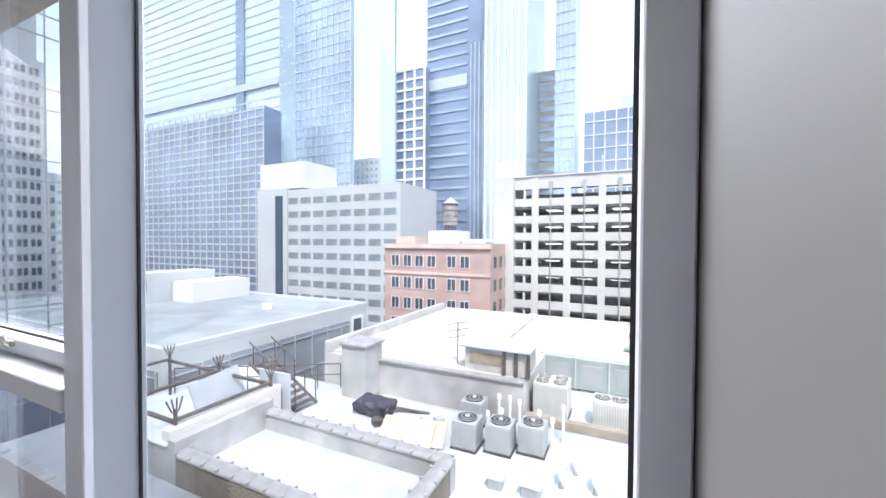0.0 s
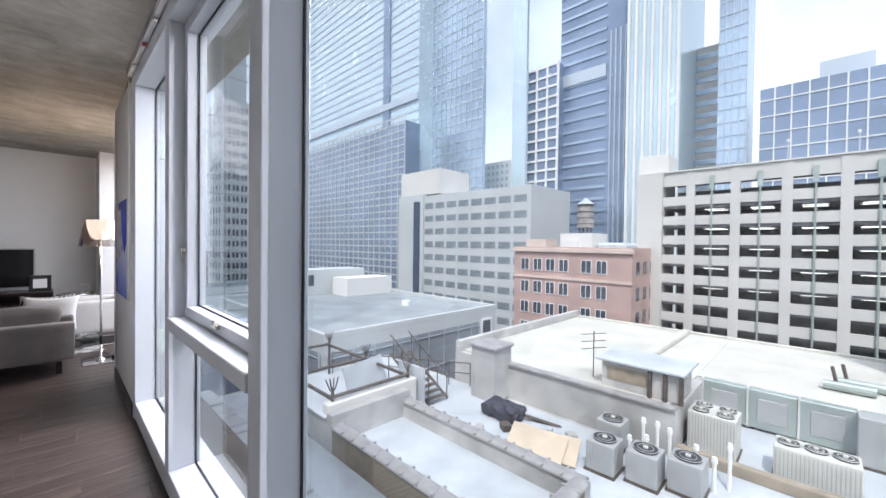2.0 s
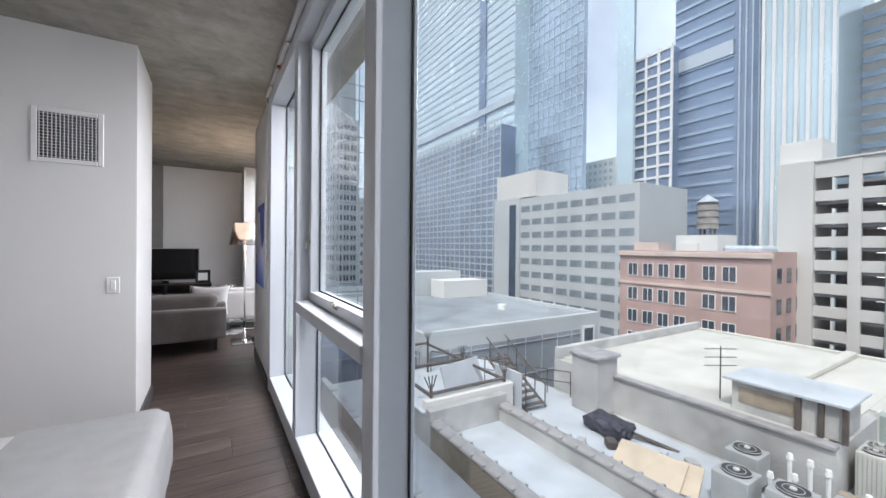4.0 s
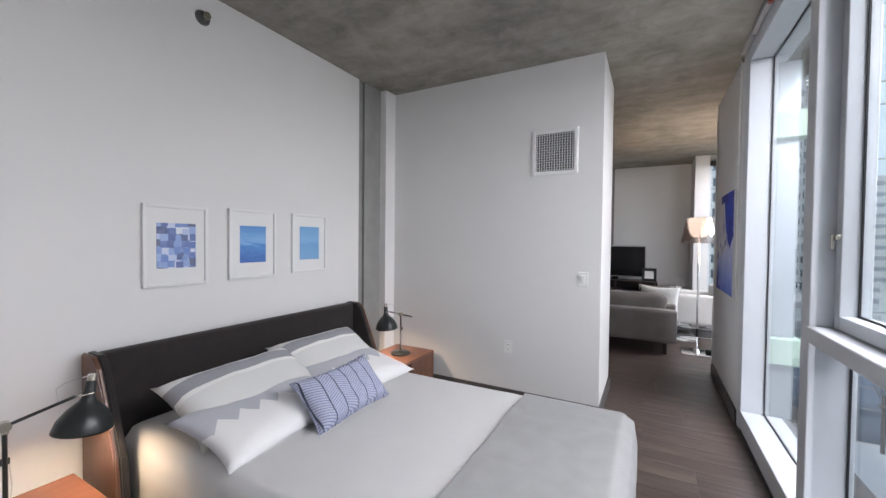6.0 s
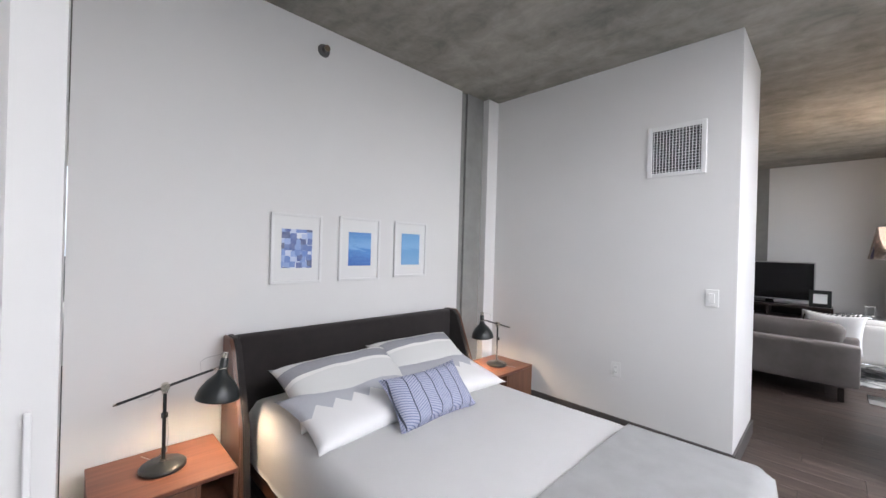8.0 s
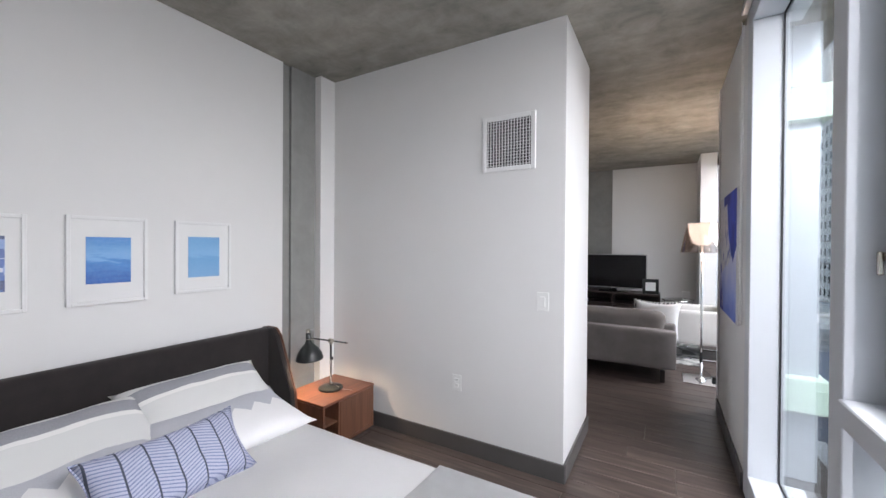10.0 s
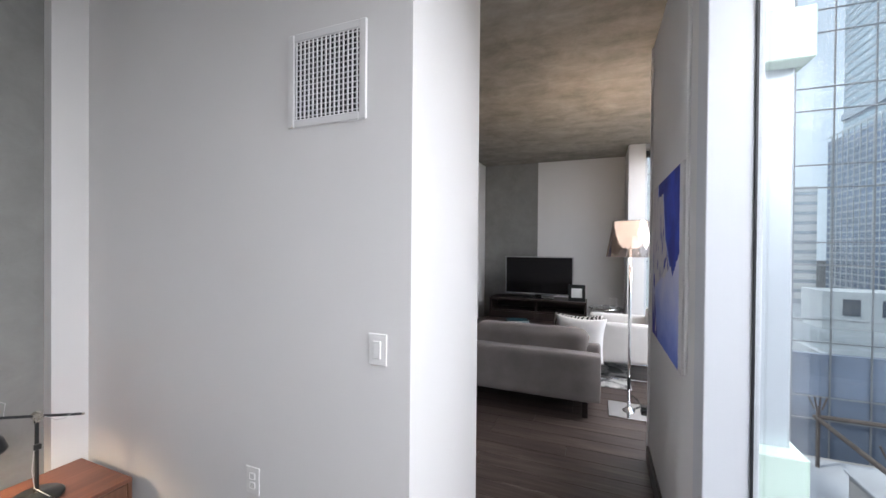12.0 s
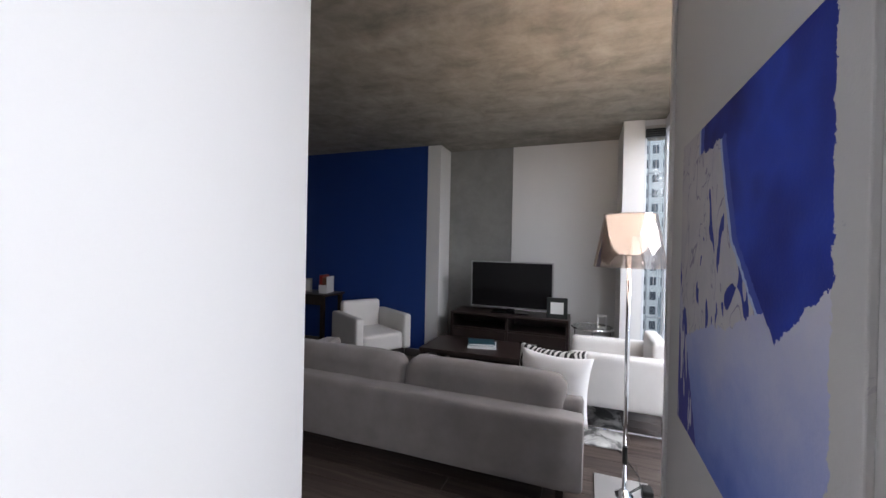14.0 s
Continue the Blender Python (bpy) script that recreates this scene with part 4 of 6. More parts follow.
def picture(y0, y1, z0, z1, iy, iz, material, label):
    t = thing("framed_print", label, "picture", (-3.1, (y0 + y1) / 2, (z0 + z1) / 2), group="framed prints over the bed")
    w, h, f = (y1 - y0) / 2, (z1 - z0) / 2, 0.018
    for a, b, c, d in ((-w, -w + f, -h, h), (w - f, w, -h, h), (-w + f, w - f, -h, -h + f), (-w + f, w - f, h - f, h)):
        part("frame", box(0.001, 0.024, a, b, c, d, 0.002), trim_white, t)
    part("mat_board", box(0.002, 0.011, -w + f, w - f, -h + f, h - f), paper, t)
    part("print", box(0.0115, 0.0135, -iy / 2, iy / 2, -iz / 2, iz / 2), material, t, "blue abstract print")
    return t


picture(-2.234, -1.888, 1.072, 1.535, 0.208, 0.258, mosaic_print, "white framed print of small blue mosaic patches")
picture(-1.753, -1.40, 1.075, 1.545, 0.195, 0.25, sea_print, "white framed print of deep blue bands")
picture(-1.255, -0.907, 1.09, 1.545, 0.195, 0.26, sky_print, "white framed print of plain pale blue")

sp = thing("sprinkler_head", "small grey wall sprinkler high above the bed", "sprinkler", (-3.1, -1.905, 2.69))
part("plate", rod((0, 0, 0), (0.012, 0, 0), 0.045, 0.04, 24), sprinkler_grey, sp)
part("nozzle", rod((0.012, 0, 0), (0.05, 0, 0), 0.018, 0.012, 14), sprinkler_grey, sp)
part("deflector", rod((0.05, 0, 0), (0.054, 0, 0), 0.022, 0.022, 16), nickel, sp)

# air vent in the partition wall
v = thing("air_vent", "white steel return air grille with a square grid", "vent", (-1.394, 0, 2.1))
for a, b, c, d in ((-0.19, -0.157, -0.19, 0.19), (0.157, 0.19, -0.19, 0.19), (-0.157, 0.157, -0.19, -0.157), (-0.157, 0.157, 0.157, 0.19)):
    part("frame", box(a, b, -0.012, -0.001, c, d, 0.004), trim_white, v)
# no hole behind the grille: a black sheet paints the duct's shade
part("backing", box(-0.157, 0.157, -0.0035, -0.001, -0.157, 0.157), gasket, v, "flat black sheet in place of the duct's shade")
slat = None
for i in range(15):
    x = -0.147 + i * 0.021
    if slat is None:
        slat = part("slat", box(-0.002, 0.002, -0.011, -0.0036, -0.156, 0.156), trim_white, v)
        slat.location.x = x
    else:
        s = new("slat", slat.data)
        s.parent = v
        s.location.x = x
cross = None
for i in range(15):
    z = -0.147 + i * 0.021
    if cross is None:
        cross = part("crossbar", box(-0.156, 0.156, -0.0075, -0.0037, -0.0016, 0.0016), trim_white, v)
        cross.location.z = z
    else:
        s = new("crossbar", cross.data)
        s.parent = v
        s.location.z = z


def wall_plate(name, label, at, w, h, rocker):
    t = thing(name, label, "switch" if rocker else "socket", at)
    part("plate", box(-w / 2, w / 2, -0.006, -0.0005, -h / 2, h / 2, 0.003, 2), white_plastic, t)
    if rocker:
        for k in (-0.023, 0.023) if w > 0.1 else (0,):
            part("rocker", box(k - 0.016, k + 0.016, -0.011, -0.0062, -0.033, 0.033, 0.002), white_plastic, t)
    else:
        for z in (-0.02, 0.02):
            part("outlet", box(-0.016, 0.016, -0.0085, -0.0062, z - 0.014, z + 0.014, 0.003), white_plastic, t)
            part("slot", box(-0.007, -0.005, -0.0088, -0.0084, z - 0.004, z + 0.006), gasket, t)
            part("slot", box(0.005, 0.007, -0.0088, -0.0084, z - 0.004, z + 0.006), gasket, t)
    return t


wall_plate("light_switch", "white wall switch plate beside the passage", (-1.15, 0, 1.045), 0.078, 0.12, True)
wall_plate("wall_outlet", "white wall socket low on the partition wall", (-1.775, 0, 0.405), 0.075, 0.118, False)
h = thing("door_pull", "slim white door pull on the closet wall", "handle", (-2.2, -3.225, 0.7))
part("bar", box(0.012, 0.026, -0.008, 0.008, -0.13, 0.13, 0.004, 2), trim_white, h)
for z in (-0.1, 0.1):
    part("standoff", rod((0.0005, 0, z), (0.013, 0, z), 0.006, n=10), trim_white, h)

# the canvas on the pier
c = thing("canvas_painting", "large abstract canvas in ultramarine, lavender and white", "painting", (-0.041, 1.095, 1.35))
part("canvas", box(-0.024, -0.012, -0.46, 0.46, -0.455, 0.455, 0.003, 2), canvas_paint, c, "painted canvas front")
for a, b, d, e in ((-0.455, -0.415, -0.45, 0.45), (0.415, 0.455, -0.45, 0.45), (-0.414, 0.414, -0.45, -0.41), (-0.414, 0.414, 0.41, 0.45)):
    part("edge", box(-0.0118, -0.001, a, b, d, e), bed_cloth, c, "white wrapped canvas edge")

# ---- living room ----
LIVING = Matrix.Translation((-0.38, -0.2, 1.45)) @ Matrix.Scale(1.062, 4) @ Matrix.Translation((0.38, 0.2, -1.45))


def settle(ob):
    """Sets a thing of the living room down on the finished floor, at full size."""
    ob.matrix_world = LIVING @ ob.matrix_world
    return ob


sofa = thing("sofa", "long grey fabric sofa with loose back cushions, seen from behind", "sofa")
SX0, SX1, SY0, SY1 = -2.62, -0.36, 2.16, 3.02
part("back", soft_box(SX0, SX1, SY0, SY0 + 0.16, 0.155, 0.55, 0.03, amp=0.003, seed=2), sofa_cloth, sofa, smooth=True)
part("arm", soft_box(SX1 - 0.15, SX1, SY0 + 0.163, SY1, 0.13, 0.60, 0.03, amp=0.003, seed=3), sofa_cloth, sofa, smooth=True)
part("arm", soft_box(SX0, SX0 + 0.15, SY0 + 0.163, SY1, 0.13, 0.60, 0.03, amp=0.003, seed=4), sofa_cloth, sofa, smooth=True)
part("seat", soft_box(SX0 + 0.152, SX1 - 0.152, SY0 + 0.163, SY1 - 0.02, 0.13, 0.30, 0.02), sofa_cloth, sofa, smooth=True)
mid = (SX0 + SX1) / 2
for a, b, k in ((SX0 + 0.155, mid - 0.004, 5), (mid + 0.004, SX1 - 0.155, 6)):
    part("seat_cushion", soft_box(a, b, SY0 + 0.2, SY1, 0.30, 0.43, 0.04, puff=0.02, amp=0.006, seed=k), sofa_cloth, sofa, smooth=True)
for a, b, k in ((SX0 + 0.16, mid - 0.01, 8), (mid + 0.01, SX1 - 0.1, 9)):
    bm = soft_box(a, b, SY0 + 0.13, SY0 + 0.33, 0.42, 0.72, 0.085, amp=0.02, seed=k, cuts=22)
    part("back_cushion", bm, sofa_cloth, sofa, smooth=True)
for x in (SX0 + 0.12, SX1 - 0.12):
    for y in (SY0 + 0.1, SY1 - 0.12):
        part("leg", box(x - 0.022, x + 0.022, y - 0.022, y + 0.022, 0, 0.13, 0.003), dark_wood, sofa)
settle(pillow("white throw pillow leaning in the sofa corner", pose(-0.545, 2.5, 0.61, 0, 0, -14) @ pose(0, 0, 0, 74, 0, 0), 0.46, 0.4, 0.13, bed_cloth, 21.0))
settle(pillow("black and white swirl patterned throw pillow on the sofa", pose(-0.58, 2.62, 0.61, 0, 0, -10) @ pose(0, 0, 0, 68, 0, 0), 0.46, 0.42, 0.12, swirl_cloth, 24.0))

settle(sofa)
fl = thing("floor_lamp", "tall chrome floor lamp with a metallised shade, switched on", "lamp", (-0.13, 2.52, 0))
part("base_plate", box(-0.165, 0.15, -0.17, 0.18, 0.0, 0.014, 0.003), mirror_chrome, fl, "square mirror polished base")
part("foot", lathe([(0.001, 0.014), (0.05, 0.014), (0.05, 0.02), (0.03, 0.03), (0.016, 0.05), (0.001, 0.05)], 24), chrome, fl, smooth=True)
part("pole", rod((0, 0, 0.03), (0, 0, 1.42), 0.0125, n=18), chrome, fl, "chrome pole", True)
part("switch_box", rod((0, 0, 0.2), (0, 0, 0.3), 0.0145, n=14), black_metal, fl)
part("shade", lathe([(0.196, 1.355), (0.194, 1.37), (0.142, 1.665), (0.14, 1.665), (0.192, 1.37), (0.194, 1.355)], 48), smoked_shade, fl, "see-through metallised bronze shade", True)
part("diffuser", lathe([(0.001, 1.43), (0.05, 1.43), (0.085, 1.46), (0.115, 1.54), (0.132, 1.66), (0.127, 1.66), (0.11, 1.545), (0.08, 1.468), (0.001, 1.44)], 36), diffuser_glow, fl, "glowing white inner diffuser", True)
part("spider", rod((0, 0, 1.42), (0, 0, 1.6), 0.012, n=12), chrome, fl)
part("cord", tube([(0.03, 0.03, 0.018), (0.1, 0.12, 0.02), (0.11, 0.25, 0.004), (0.04, 0.5, 0.004), (-0.1, 0.75, 0.012)], 0.003, 6), black_metal, fl, "black cord")
part("plug_box", box(0.1, 0.16, 0.02, 0.1, 0.0145, 0.05, 0.006), black_metal, fl)
lamp = bpy.data.lights.new("floor_lamp_light", "POINT")
lamp.energy, lamp.color, lamp.shadow_soft_size = FLOOR_LAMP_POWER, (1.0, 0.76, 0.55), 0.08
lo = new("floor_lamp_light", lamp)
lo.parent = fl
lo.location = (0, 0, 1.62)
settle(fl)


def armchair(label, m):
    """A boxy leather tub chair, open towards local +y, on a chrome sled base."""
    t = new("armchair")
    tagged(t, label, "armchair", group="white armchairs")
    part("seat", soft_box(-0.26, 0.26, -0.26, 0.34, 0.2, 0.41, 0.035, puff=0.015), white_leather, t, smooth=True)
    part("backrest", soft_box(-0.26, 0.26, -0.38, -0.262, 0.2, 0.74, 0.035), white_leather, t, smooth=True)
    for s in (-1, 1):
        part("arm", soft_box(min(s * 0.262, s * 0.37), max(s * 0.262, s * 0.37), -0.38, 0.35, 0.2, 0.62, 0.03), white_leather, t, smooth=True)
        part("sled", tube([(s * 0.3, -0.33, 0.205), (s * 0.3, -0.34, 0.012), (s * 0.3, 0.31, 0.012), (s * 0.3, 0.3, 0.205)], 0.011, 8), chrome, t, "chrome sled base")
    t.matrix_world = LIVING @ m
    return t


armchair("white leather armchair on a chrome base beside the window", pose(-0.13, 3.68, 0, 0, 0, 90))
armchair("white leather armchair on a chrome base by the blue wall", pose(-2.86, 4.18, 0, 0, 0, -122))

rug = thing("rug", "pale grey rug with dark mottled pattern", "rug")
part("weave", box(-2.05, -0.06, 3.08, 4.62, 0.0005, 0.012, 0.004), rug_pile, rug)
settle(rug)

ct = thing("coffee_table", "low dark brown wooden coffee table on the rug", "table")
part("tabletop", box(-2.0, -0.86, 3.72, 4.38, 0.345, 0.39, 0.004), dark_wood, ct)
part("shelf", box(-1.94, -0.92, 3.78, 4.32, 0.12, 0.145, 0.003), dark_wood, ct)
for x in (-1.96, -0.9):
    for y in (3.76, 4.34):
        part("leg", box(x - 0.03, x + 0.03, y - 0.03, y + 0.03, 0.012, 0.345, 0.003), dark_wood, ct)
settle(ct)


def book(at, turn, w, d, h, cover, label):
    t = thing("book", label, "book", at, turn)
    part("pages", box(-w / 2 + 0.004, w / 2 - 0.004, -d / 2 + 0.004, d / 2 - 0.003, 0.003, h - 0.003), paper, t, "white page block")
    part("cover", box(-w / 2, w / 2, -d / 2, d / 2, h - 0.003, h), cover, t)
    part("cover", box(-w / 2, w / 2, -d / 2, d / 2, 0, 0.003), cover, t)
    part("spine", box(-w / 2, -w / 2 + 0.003, -d / 2, d / 2, 0.003, h - 0.003), cover, t)
    return t


settle(book((-1.4, 4.05, 0.39), 12, 0.3, 0.24, 0.025, paper, "white covered book lying on the coffee table"))
settle(book((-1.41, 4.06, 0.415), 18, 0.28, 0.22, 0.022, teal_cover, "dark teal picture book on top of a white book"))

st = thing("tv_stand", "dark brown wooden television stand with open shelves", "tv stand")
part("top", box(-2.0, -0.54, 4.72, 5.2, 0.595, 0.625, 0.003), dark_wood, st)
for x in (-2.0, -1.285, -0.57):
    part("upright", box(x, x + 0.03, 4.73, 5.2, FZ + 0.03, 0.5945), dark_wood, st)
part("shelf", box(-1.97, -0.57, 4.74, 5.19, 0.42, 0.44), dark_wood, st)
part("bottom", box(-2.0, -0.54, 4.73, 5.2, FZ, FZ + 0.0295), dark_wood, st)
for a, b in ((-1.968, -1.287), (-1.253, -0.572)):
    part("drawer_front", box(a, b, 4.725, 4.745, FZ + 0.04, 0.415, 0.003), dark_wood, st)
part("back_panel", box(-1.97, -0.57, 5.185, 5.198, FZ + 0.03, 0.594), dark_wood, st)

tv = thing("television", "flat black television with a thin silver rim, switched off", "television", (-1.265, 4.95, 0.625))
part("screen", box(-0.51, 0.51, -0.022, -0.016, 0.075, 0.64), black_gloss, tv, "black glossy screen")
part("housing", box(-0.525, 0.525, -0.0155, 0.03, 0.058, 0.655, 0.004), black_metal, tv)
for a, b, c, d in ((-0.527, -0.511, 0.058, 0.657), (0.511, 0.527, 0.058, 0.657), (-0.511, 0.511, 0.641, 0.657), (-0.511, 0.511, 0.058, 0.074)):
    part("rim", box(a, b, -0.024, -0.0158, c, d, 0.002), silver_plastic, tv, "silver rim")
part("neck", box(-0.05, 0.05, -0.008, 0.02, 0.012, 0.06), black_gloss, tv)
part("foot", box(-0.24, 0.24, -0.1, 0.1, 0.0, 0.0115, 0.004), black_gloss, tv)
pf = thing("photo_frame", "black photo frame with a white mat on the stand", "photo frame", (-0.68, 4.8, 0.625), 0)
for a, b, c, d in ((-0.12, -0.075, 0, 0.25), (0.075, 0.12, 0, 0.25), (-0.075, 0.075, 0, 0.055), (-0.075, 0.075, 0.195, 0.25)):
    part("frame", box(a, b, -0.02, 0.0, c, d, 0.003), black_metal, pf)
part("mat_board", box(-0.075, 0.075, -0.012, -0.004, 0.055, 0.195), paper, pf)
part("strut", box(-0.02, 0.02, 0.0, 0.1, 0.0, 0.012), black_metal, pf)

sd = thing("side_table", "round chrome and glass side table in the corner", "table", (-0.28, 4.86, 0))
part("rim", tube([(0.23 * math.cos(a * math.pi / 16), 0.23 * math.sin(a * math.pi / 16), 0.55) for a in range(32)], 0.01, 8, True), chrome, sd, "chrome ring", True)
gt = part("tabletop", rod((0, 0, 0.546), (0, 0, 0.556), 0.221, n=40), glass, sd, "clear glass top")
gt.visible_shadow = False
part("ring_foot", tube([(0.23 * math.cos(a * math.pi / 16), 0.23 * math.sin(a * math.pi / 16), FZ + 0.011) for a in range(32)], 0.01, 8, True), chrome, sd, "chrome ring", True)
for k in range(3):
    x, y = 0.23 * math.cos(k * 2.1 + 0.5), 0.23 * math.sin(k * 2.1 + 0.5)
    part("leg", rod((x, y, FZ + 0.011), (x, y, 0.55), 0.009, n=10), chrome, sd)
ch = thing("candle_holder", "small square white wire candle holder on the side table", "candle holder", (-0.18, 4.84, 0.557))
for x in (-0.045, 0.045):
    for y in (-0.045, 0.045):
        part("post", box(x - 0.006, x + 0.006, y - 0.006, y + 0.006, 0, 0.13), trim_white, ch)
part("rim", tube([(-0.045, -0.045, 0.133), (0.045, -0.045, 0.133), (0.045, 0.045, 0.133), (-0.045, 0.045, 0.133)], 0.007, 6, True), trim_white, ch)
part("plate", box(-0.05, 0.05, -0.05, 0.05, 0.0, 0.008), trim_white, ch)

dk = thing("desk", "dark wooden desk against the blue wall", "desk")
part("desktop", box(-5.3, -3.75, 4.4, 4.9, 0.72, 0.75, 0.003), dark_wood, dk)
for x in (-5.25, -3.8):
    for y in (4.45, 4.85):
        part("leg", box(x - 0.025, x + 0.025, y - 0.025, y + 0.025, FZ, 0.72), dark_wood, dk)
part("apron", box(-5.22, -3.83, 4.44, 4.46, 0.6, 0.72), dark_wood, dk)
bx = thing("magazine_box", "upright white magazine file holding red books", "magazine file", (-3.92, 4.68, 0.75), 12)
part("side", prism([(-0.06, -0.12), (0.06, -0.12), (0.06, -0.116), (-0.06, -0.116)], 0, 0.12), trim_white, bx)
part("side", box(0.056, 0.06, -0.116, 0.12, 0.001, 0.24), trim_white, bx)
part("base", box(-0.06, 0.0555, -0.1155, 0.12, 0, 0.004), trim_white, bx)
part("volume", box(-0.055, -0.01, -0.11, 0.11, 0.005, 0.26), red_cover, bx, "red book cover")
part("volume", box(-0.008, 0.05, -0.11, 0.11, 0.005, 0.23), walnut_side, bx, "brown book cover")
p2 = thing("photo_frame", "small silver photo frame on the desk", "photo frame", (-4.22, 4.62, 0.75), 10)
part("frame", box(-0.08, 0.08, -0.01, 0.01, 0, 0.2, 0.003), silver_plastic, p2)
part("print", box(-0.06, 0.06, -0.0125, -0.0105, 0.02, 0.18), paper, p2)
part("strut", box(-0.02, 0.02, 0.01, 0.08, 0, 0.01), silver_plastic, p2)

# ---- the city outside ----
GROUND = -30.0
wall("ground", box(-900, 1500, -1200, 1400, GROUND - 1, GROUND), asphalt, "grey asphalt street level far below", "ground")


def building(label, x0, x1, y0, y1, z1, material, name="building", roof=None, parapet=0.0, z0=GROUND):
    t = thing(name, label, "building")
    part("wall", box(x0, x1, y0, y1, z0, z1), material, t)
    if roof is not None:
        part("roof", box(x0 + 0.3, x1 - 0.3, y0 + 0.3, y1 - 0.3, z1 + 0.004, z1 + 0.06), roof, t)
    if parapet:
        for a, b, c, d in ((x0, x1, y0, y0 + 0.3), (x0, x1, y1 - 0.3, y1), (x0, x0 + 0.3, y0 + 0.3, y1 - 0.3), (x1 - 0.3, x1, y0 + 0.3, y1 - 0.3)):
            part("parapet", box(a, b, c, d, z1, z1 + parapet, 0.02), material, t)
    return t


def windows_on(t, face, at, us, vs, w, h, material, sill=None, name="window", frame_mat=None):
    """Windows let into one face of a building: face "x" looks to -x, face "y" to -y."""
    me = bpy.data.meshes.new(name)
    b = box(-0.06, 0.02, -w / 2, w / 2, 0, h) if face == "x" else box(-w / 2, w / 2, -0.06, 0.02, 0, h)
    b.to_mesh(me)
    b.free()
    me.materials.append(material)
    fm = None
    if frame_mat is not None:
        bm = bmesh.new()
        f = 0.09
        for a, c, d, e in ((-w / 2 - f, -w / 2, -f, h + f), (w / 2, w / 2 + f, -f, h + f), (-w / 2, w / 2, -f, 0), (-w / 2, w / 2, h, h + f), (-0.04, 0.04, 0, h)):
            if face == "x":
                add_box(bm, -0.12, 0.02, a, c, d, e)
            else:
                add_box(bm, a, c, -0.12, 0.02, d, e)
        fm = bpy.data.meshes.new("frame")
        bm.to_mesh(fm)
        bm.free()
        fm.materials.append(frame_mat)
    for u in us:
        for v in vs:
            o = new(name, me)
            o.parent = t
            o.location = (at, u, v) if face == "x" else (u, at, v)
            if fm is not None:
                fo = new("frame", fm)
                fo.parent = o


def grid_on(t, face, at, u0, u1, v0, v1, du, dv, wu, wv, material, deep=0.25, name="mullions"):
    """A net of mullions over a glass face, in one mesh."""
    bm = bmesh.new()
    if du:
        for k in range(int((u1 - u0) / du) + 1):
            u = u0 + k * du
            (add_box(bm, at - deep, at, u - wu / 2, u + wu / 2, v0, v1) if face == "x" else add_box(bm, u - wu / 2, u + wu / 2, at - deep, at, v0, v1))
    if dv:
        for k in range(int((v1 - v0) / dv) + 1):
            v = v0 + k * dv
            (add_box(bm, at - deep * 0.8, at, u0, u1, v - wv / 2, v + wv / 2) if face == "x" else add_box(bm, u0, u1, at - deep * 0.8, at, v - wv / 2, v + wv / 2))
    return part(name, bm, material, t)


def steps(a, b, d):
    return [a + i * d for i in range(int((b - a) / d + 0.5) + 1)]


# parking deck: precast frame with open floors
g = thing("parking_garage", "white precast parking garage with open decks and tube lights", "building")
GXF, FH = 67.0, 3.0
part("corner_tower", box(GXF - 0.6, GXF + 7, 14.0, 17.7, GROUND, 13.1, 0.05), garage_white, g)
part("stair_block", box(GXF + 1, GXF + 6, 13.6, 18.0, 13.1, 16.2, 0.05), stone_pale, g)
part("deck_wall", box(GXF + 9, GXF + 22, -42, 13.99, GROUND, 10.8), shaded_deck, g, "back wall of the decks, darkened to stand for shade")
for k in range(15):
    z = 10.75 - k * FH
    part("spandrel", box(GXF, GXF + 0.35, -42, 13.99, z - FH + 1.62 if k else 10.75, z if k else 12.85), garage_white, g) if k == 0 else part("spandrel", box(GXF, GXF + 0.35, -42, 13.99, z - 0.02, z + 1.36), garage_white, g)
    part("deck", box(GXF + 0.36, GXF + 8.9, -42, 13.98, z - 0.45 + (0.0 if k else 1.4), z - 0.1 + (0.0 if k else 1.4)), shaded_deck, g)
part("cornice", box(GXF - 0.25, GXF + 0.6, -42, 13.99, 12.86, 13.1, 0.03), garage_white, g)
for k in range(11):
    y = 10.3 - k * 5.45
    part("column", box(GXF - 0.12, GXF + 0.5, y - 0.55, y + 0.55, GROUND, 12.84), garage_white, g)
    part("downpipe", rod((GXF - 0.2, y - 2.7, GROUND), (GXF - 0.2, y - 2.7, 11.9), 0.13, n=8), duct_metal, g, "grey metal downpipe")
    part("hopper", box(GXF - 0.42, GXF - 0.02, y - 3.0, y - 2.4, 9.8, 11.9), duct_metal, g)
tube_me = bpy.data.meshes.new("tube_light")
b = box(-0.035, 0.035, -1.25, 1.25, -0.03, 0.03)
b.to_mesh(tube_me)
b.free()
tube_me.materials.append(garage_tube)
for k in range(9):
    for j in range(7):
        for q in (2.2, 5.0):
            o = new("tube_light", tube_me)
            o.parent = g
            o.location = (GXF + q, 10.3 - j * 5.45 - 2.7, 10.75 - k * FH - 0.62 + (1.38 if k == 0 else 0.0))
for j in range(8):
    y = 9 - j * 6.5
    lp = thing("lamp_post", "slim roof lamp post on the parking garage", "lamp", (GXF + 1.5, y - 3, 12.3), group="garage roof lamps")
    part("pole", rod((0, 0, 0), (0, 0, 3.4), 0.07, n=8), tower_metal, lp)
    part("head", box(-0.2, 0.2, -0.15, 0.15, 3.3, 3.7, 0.04), tower_white, lp)

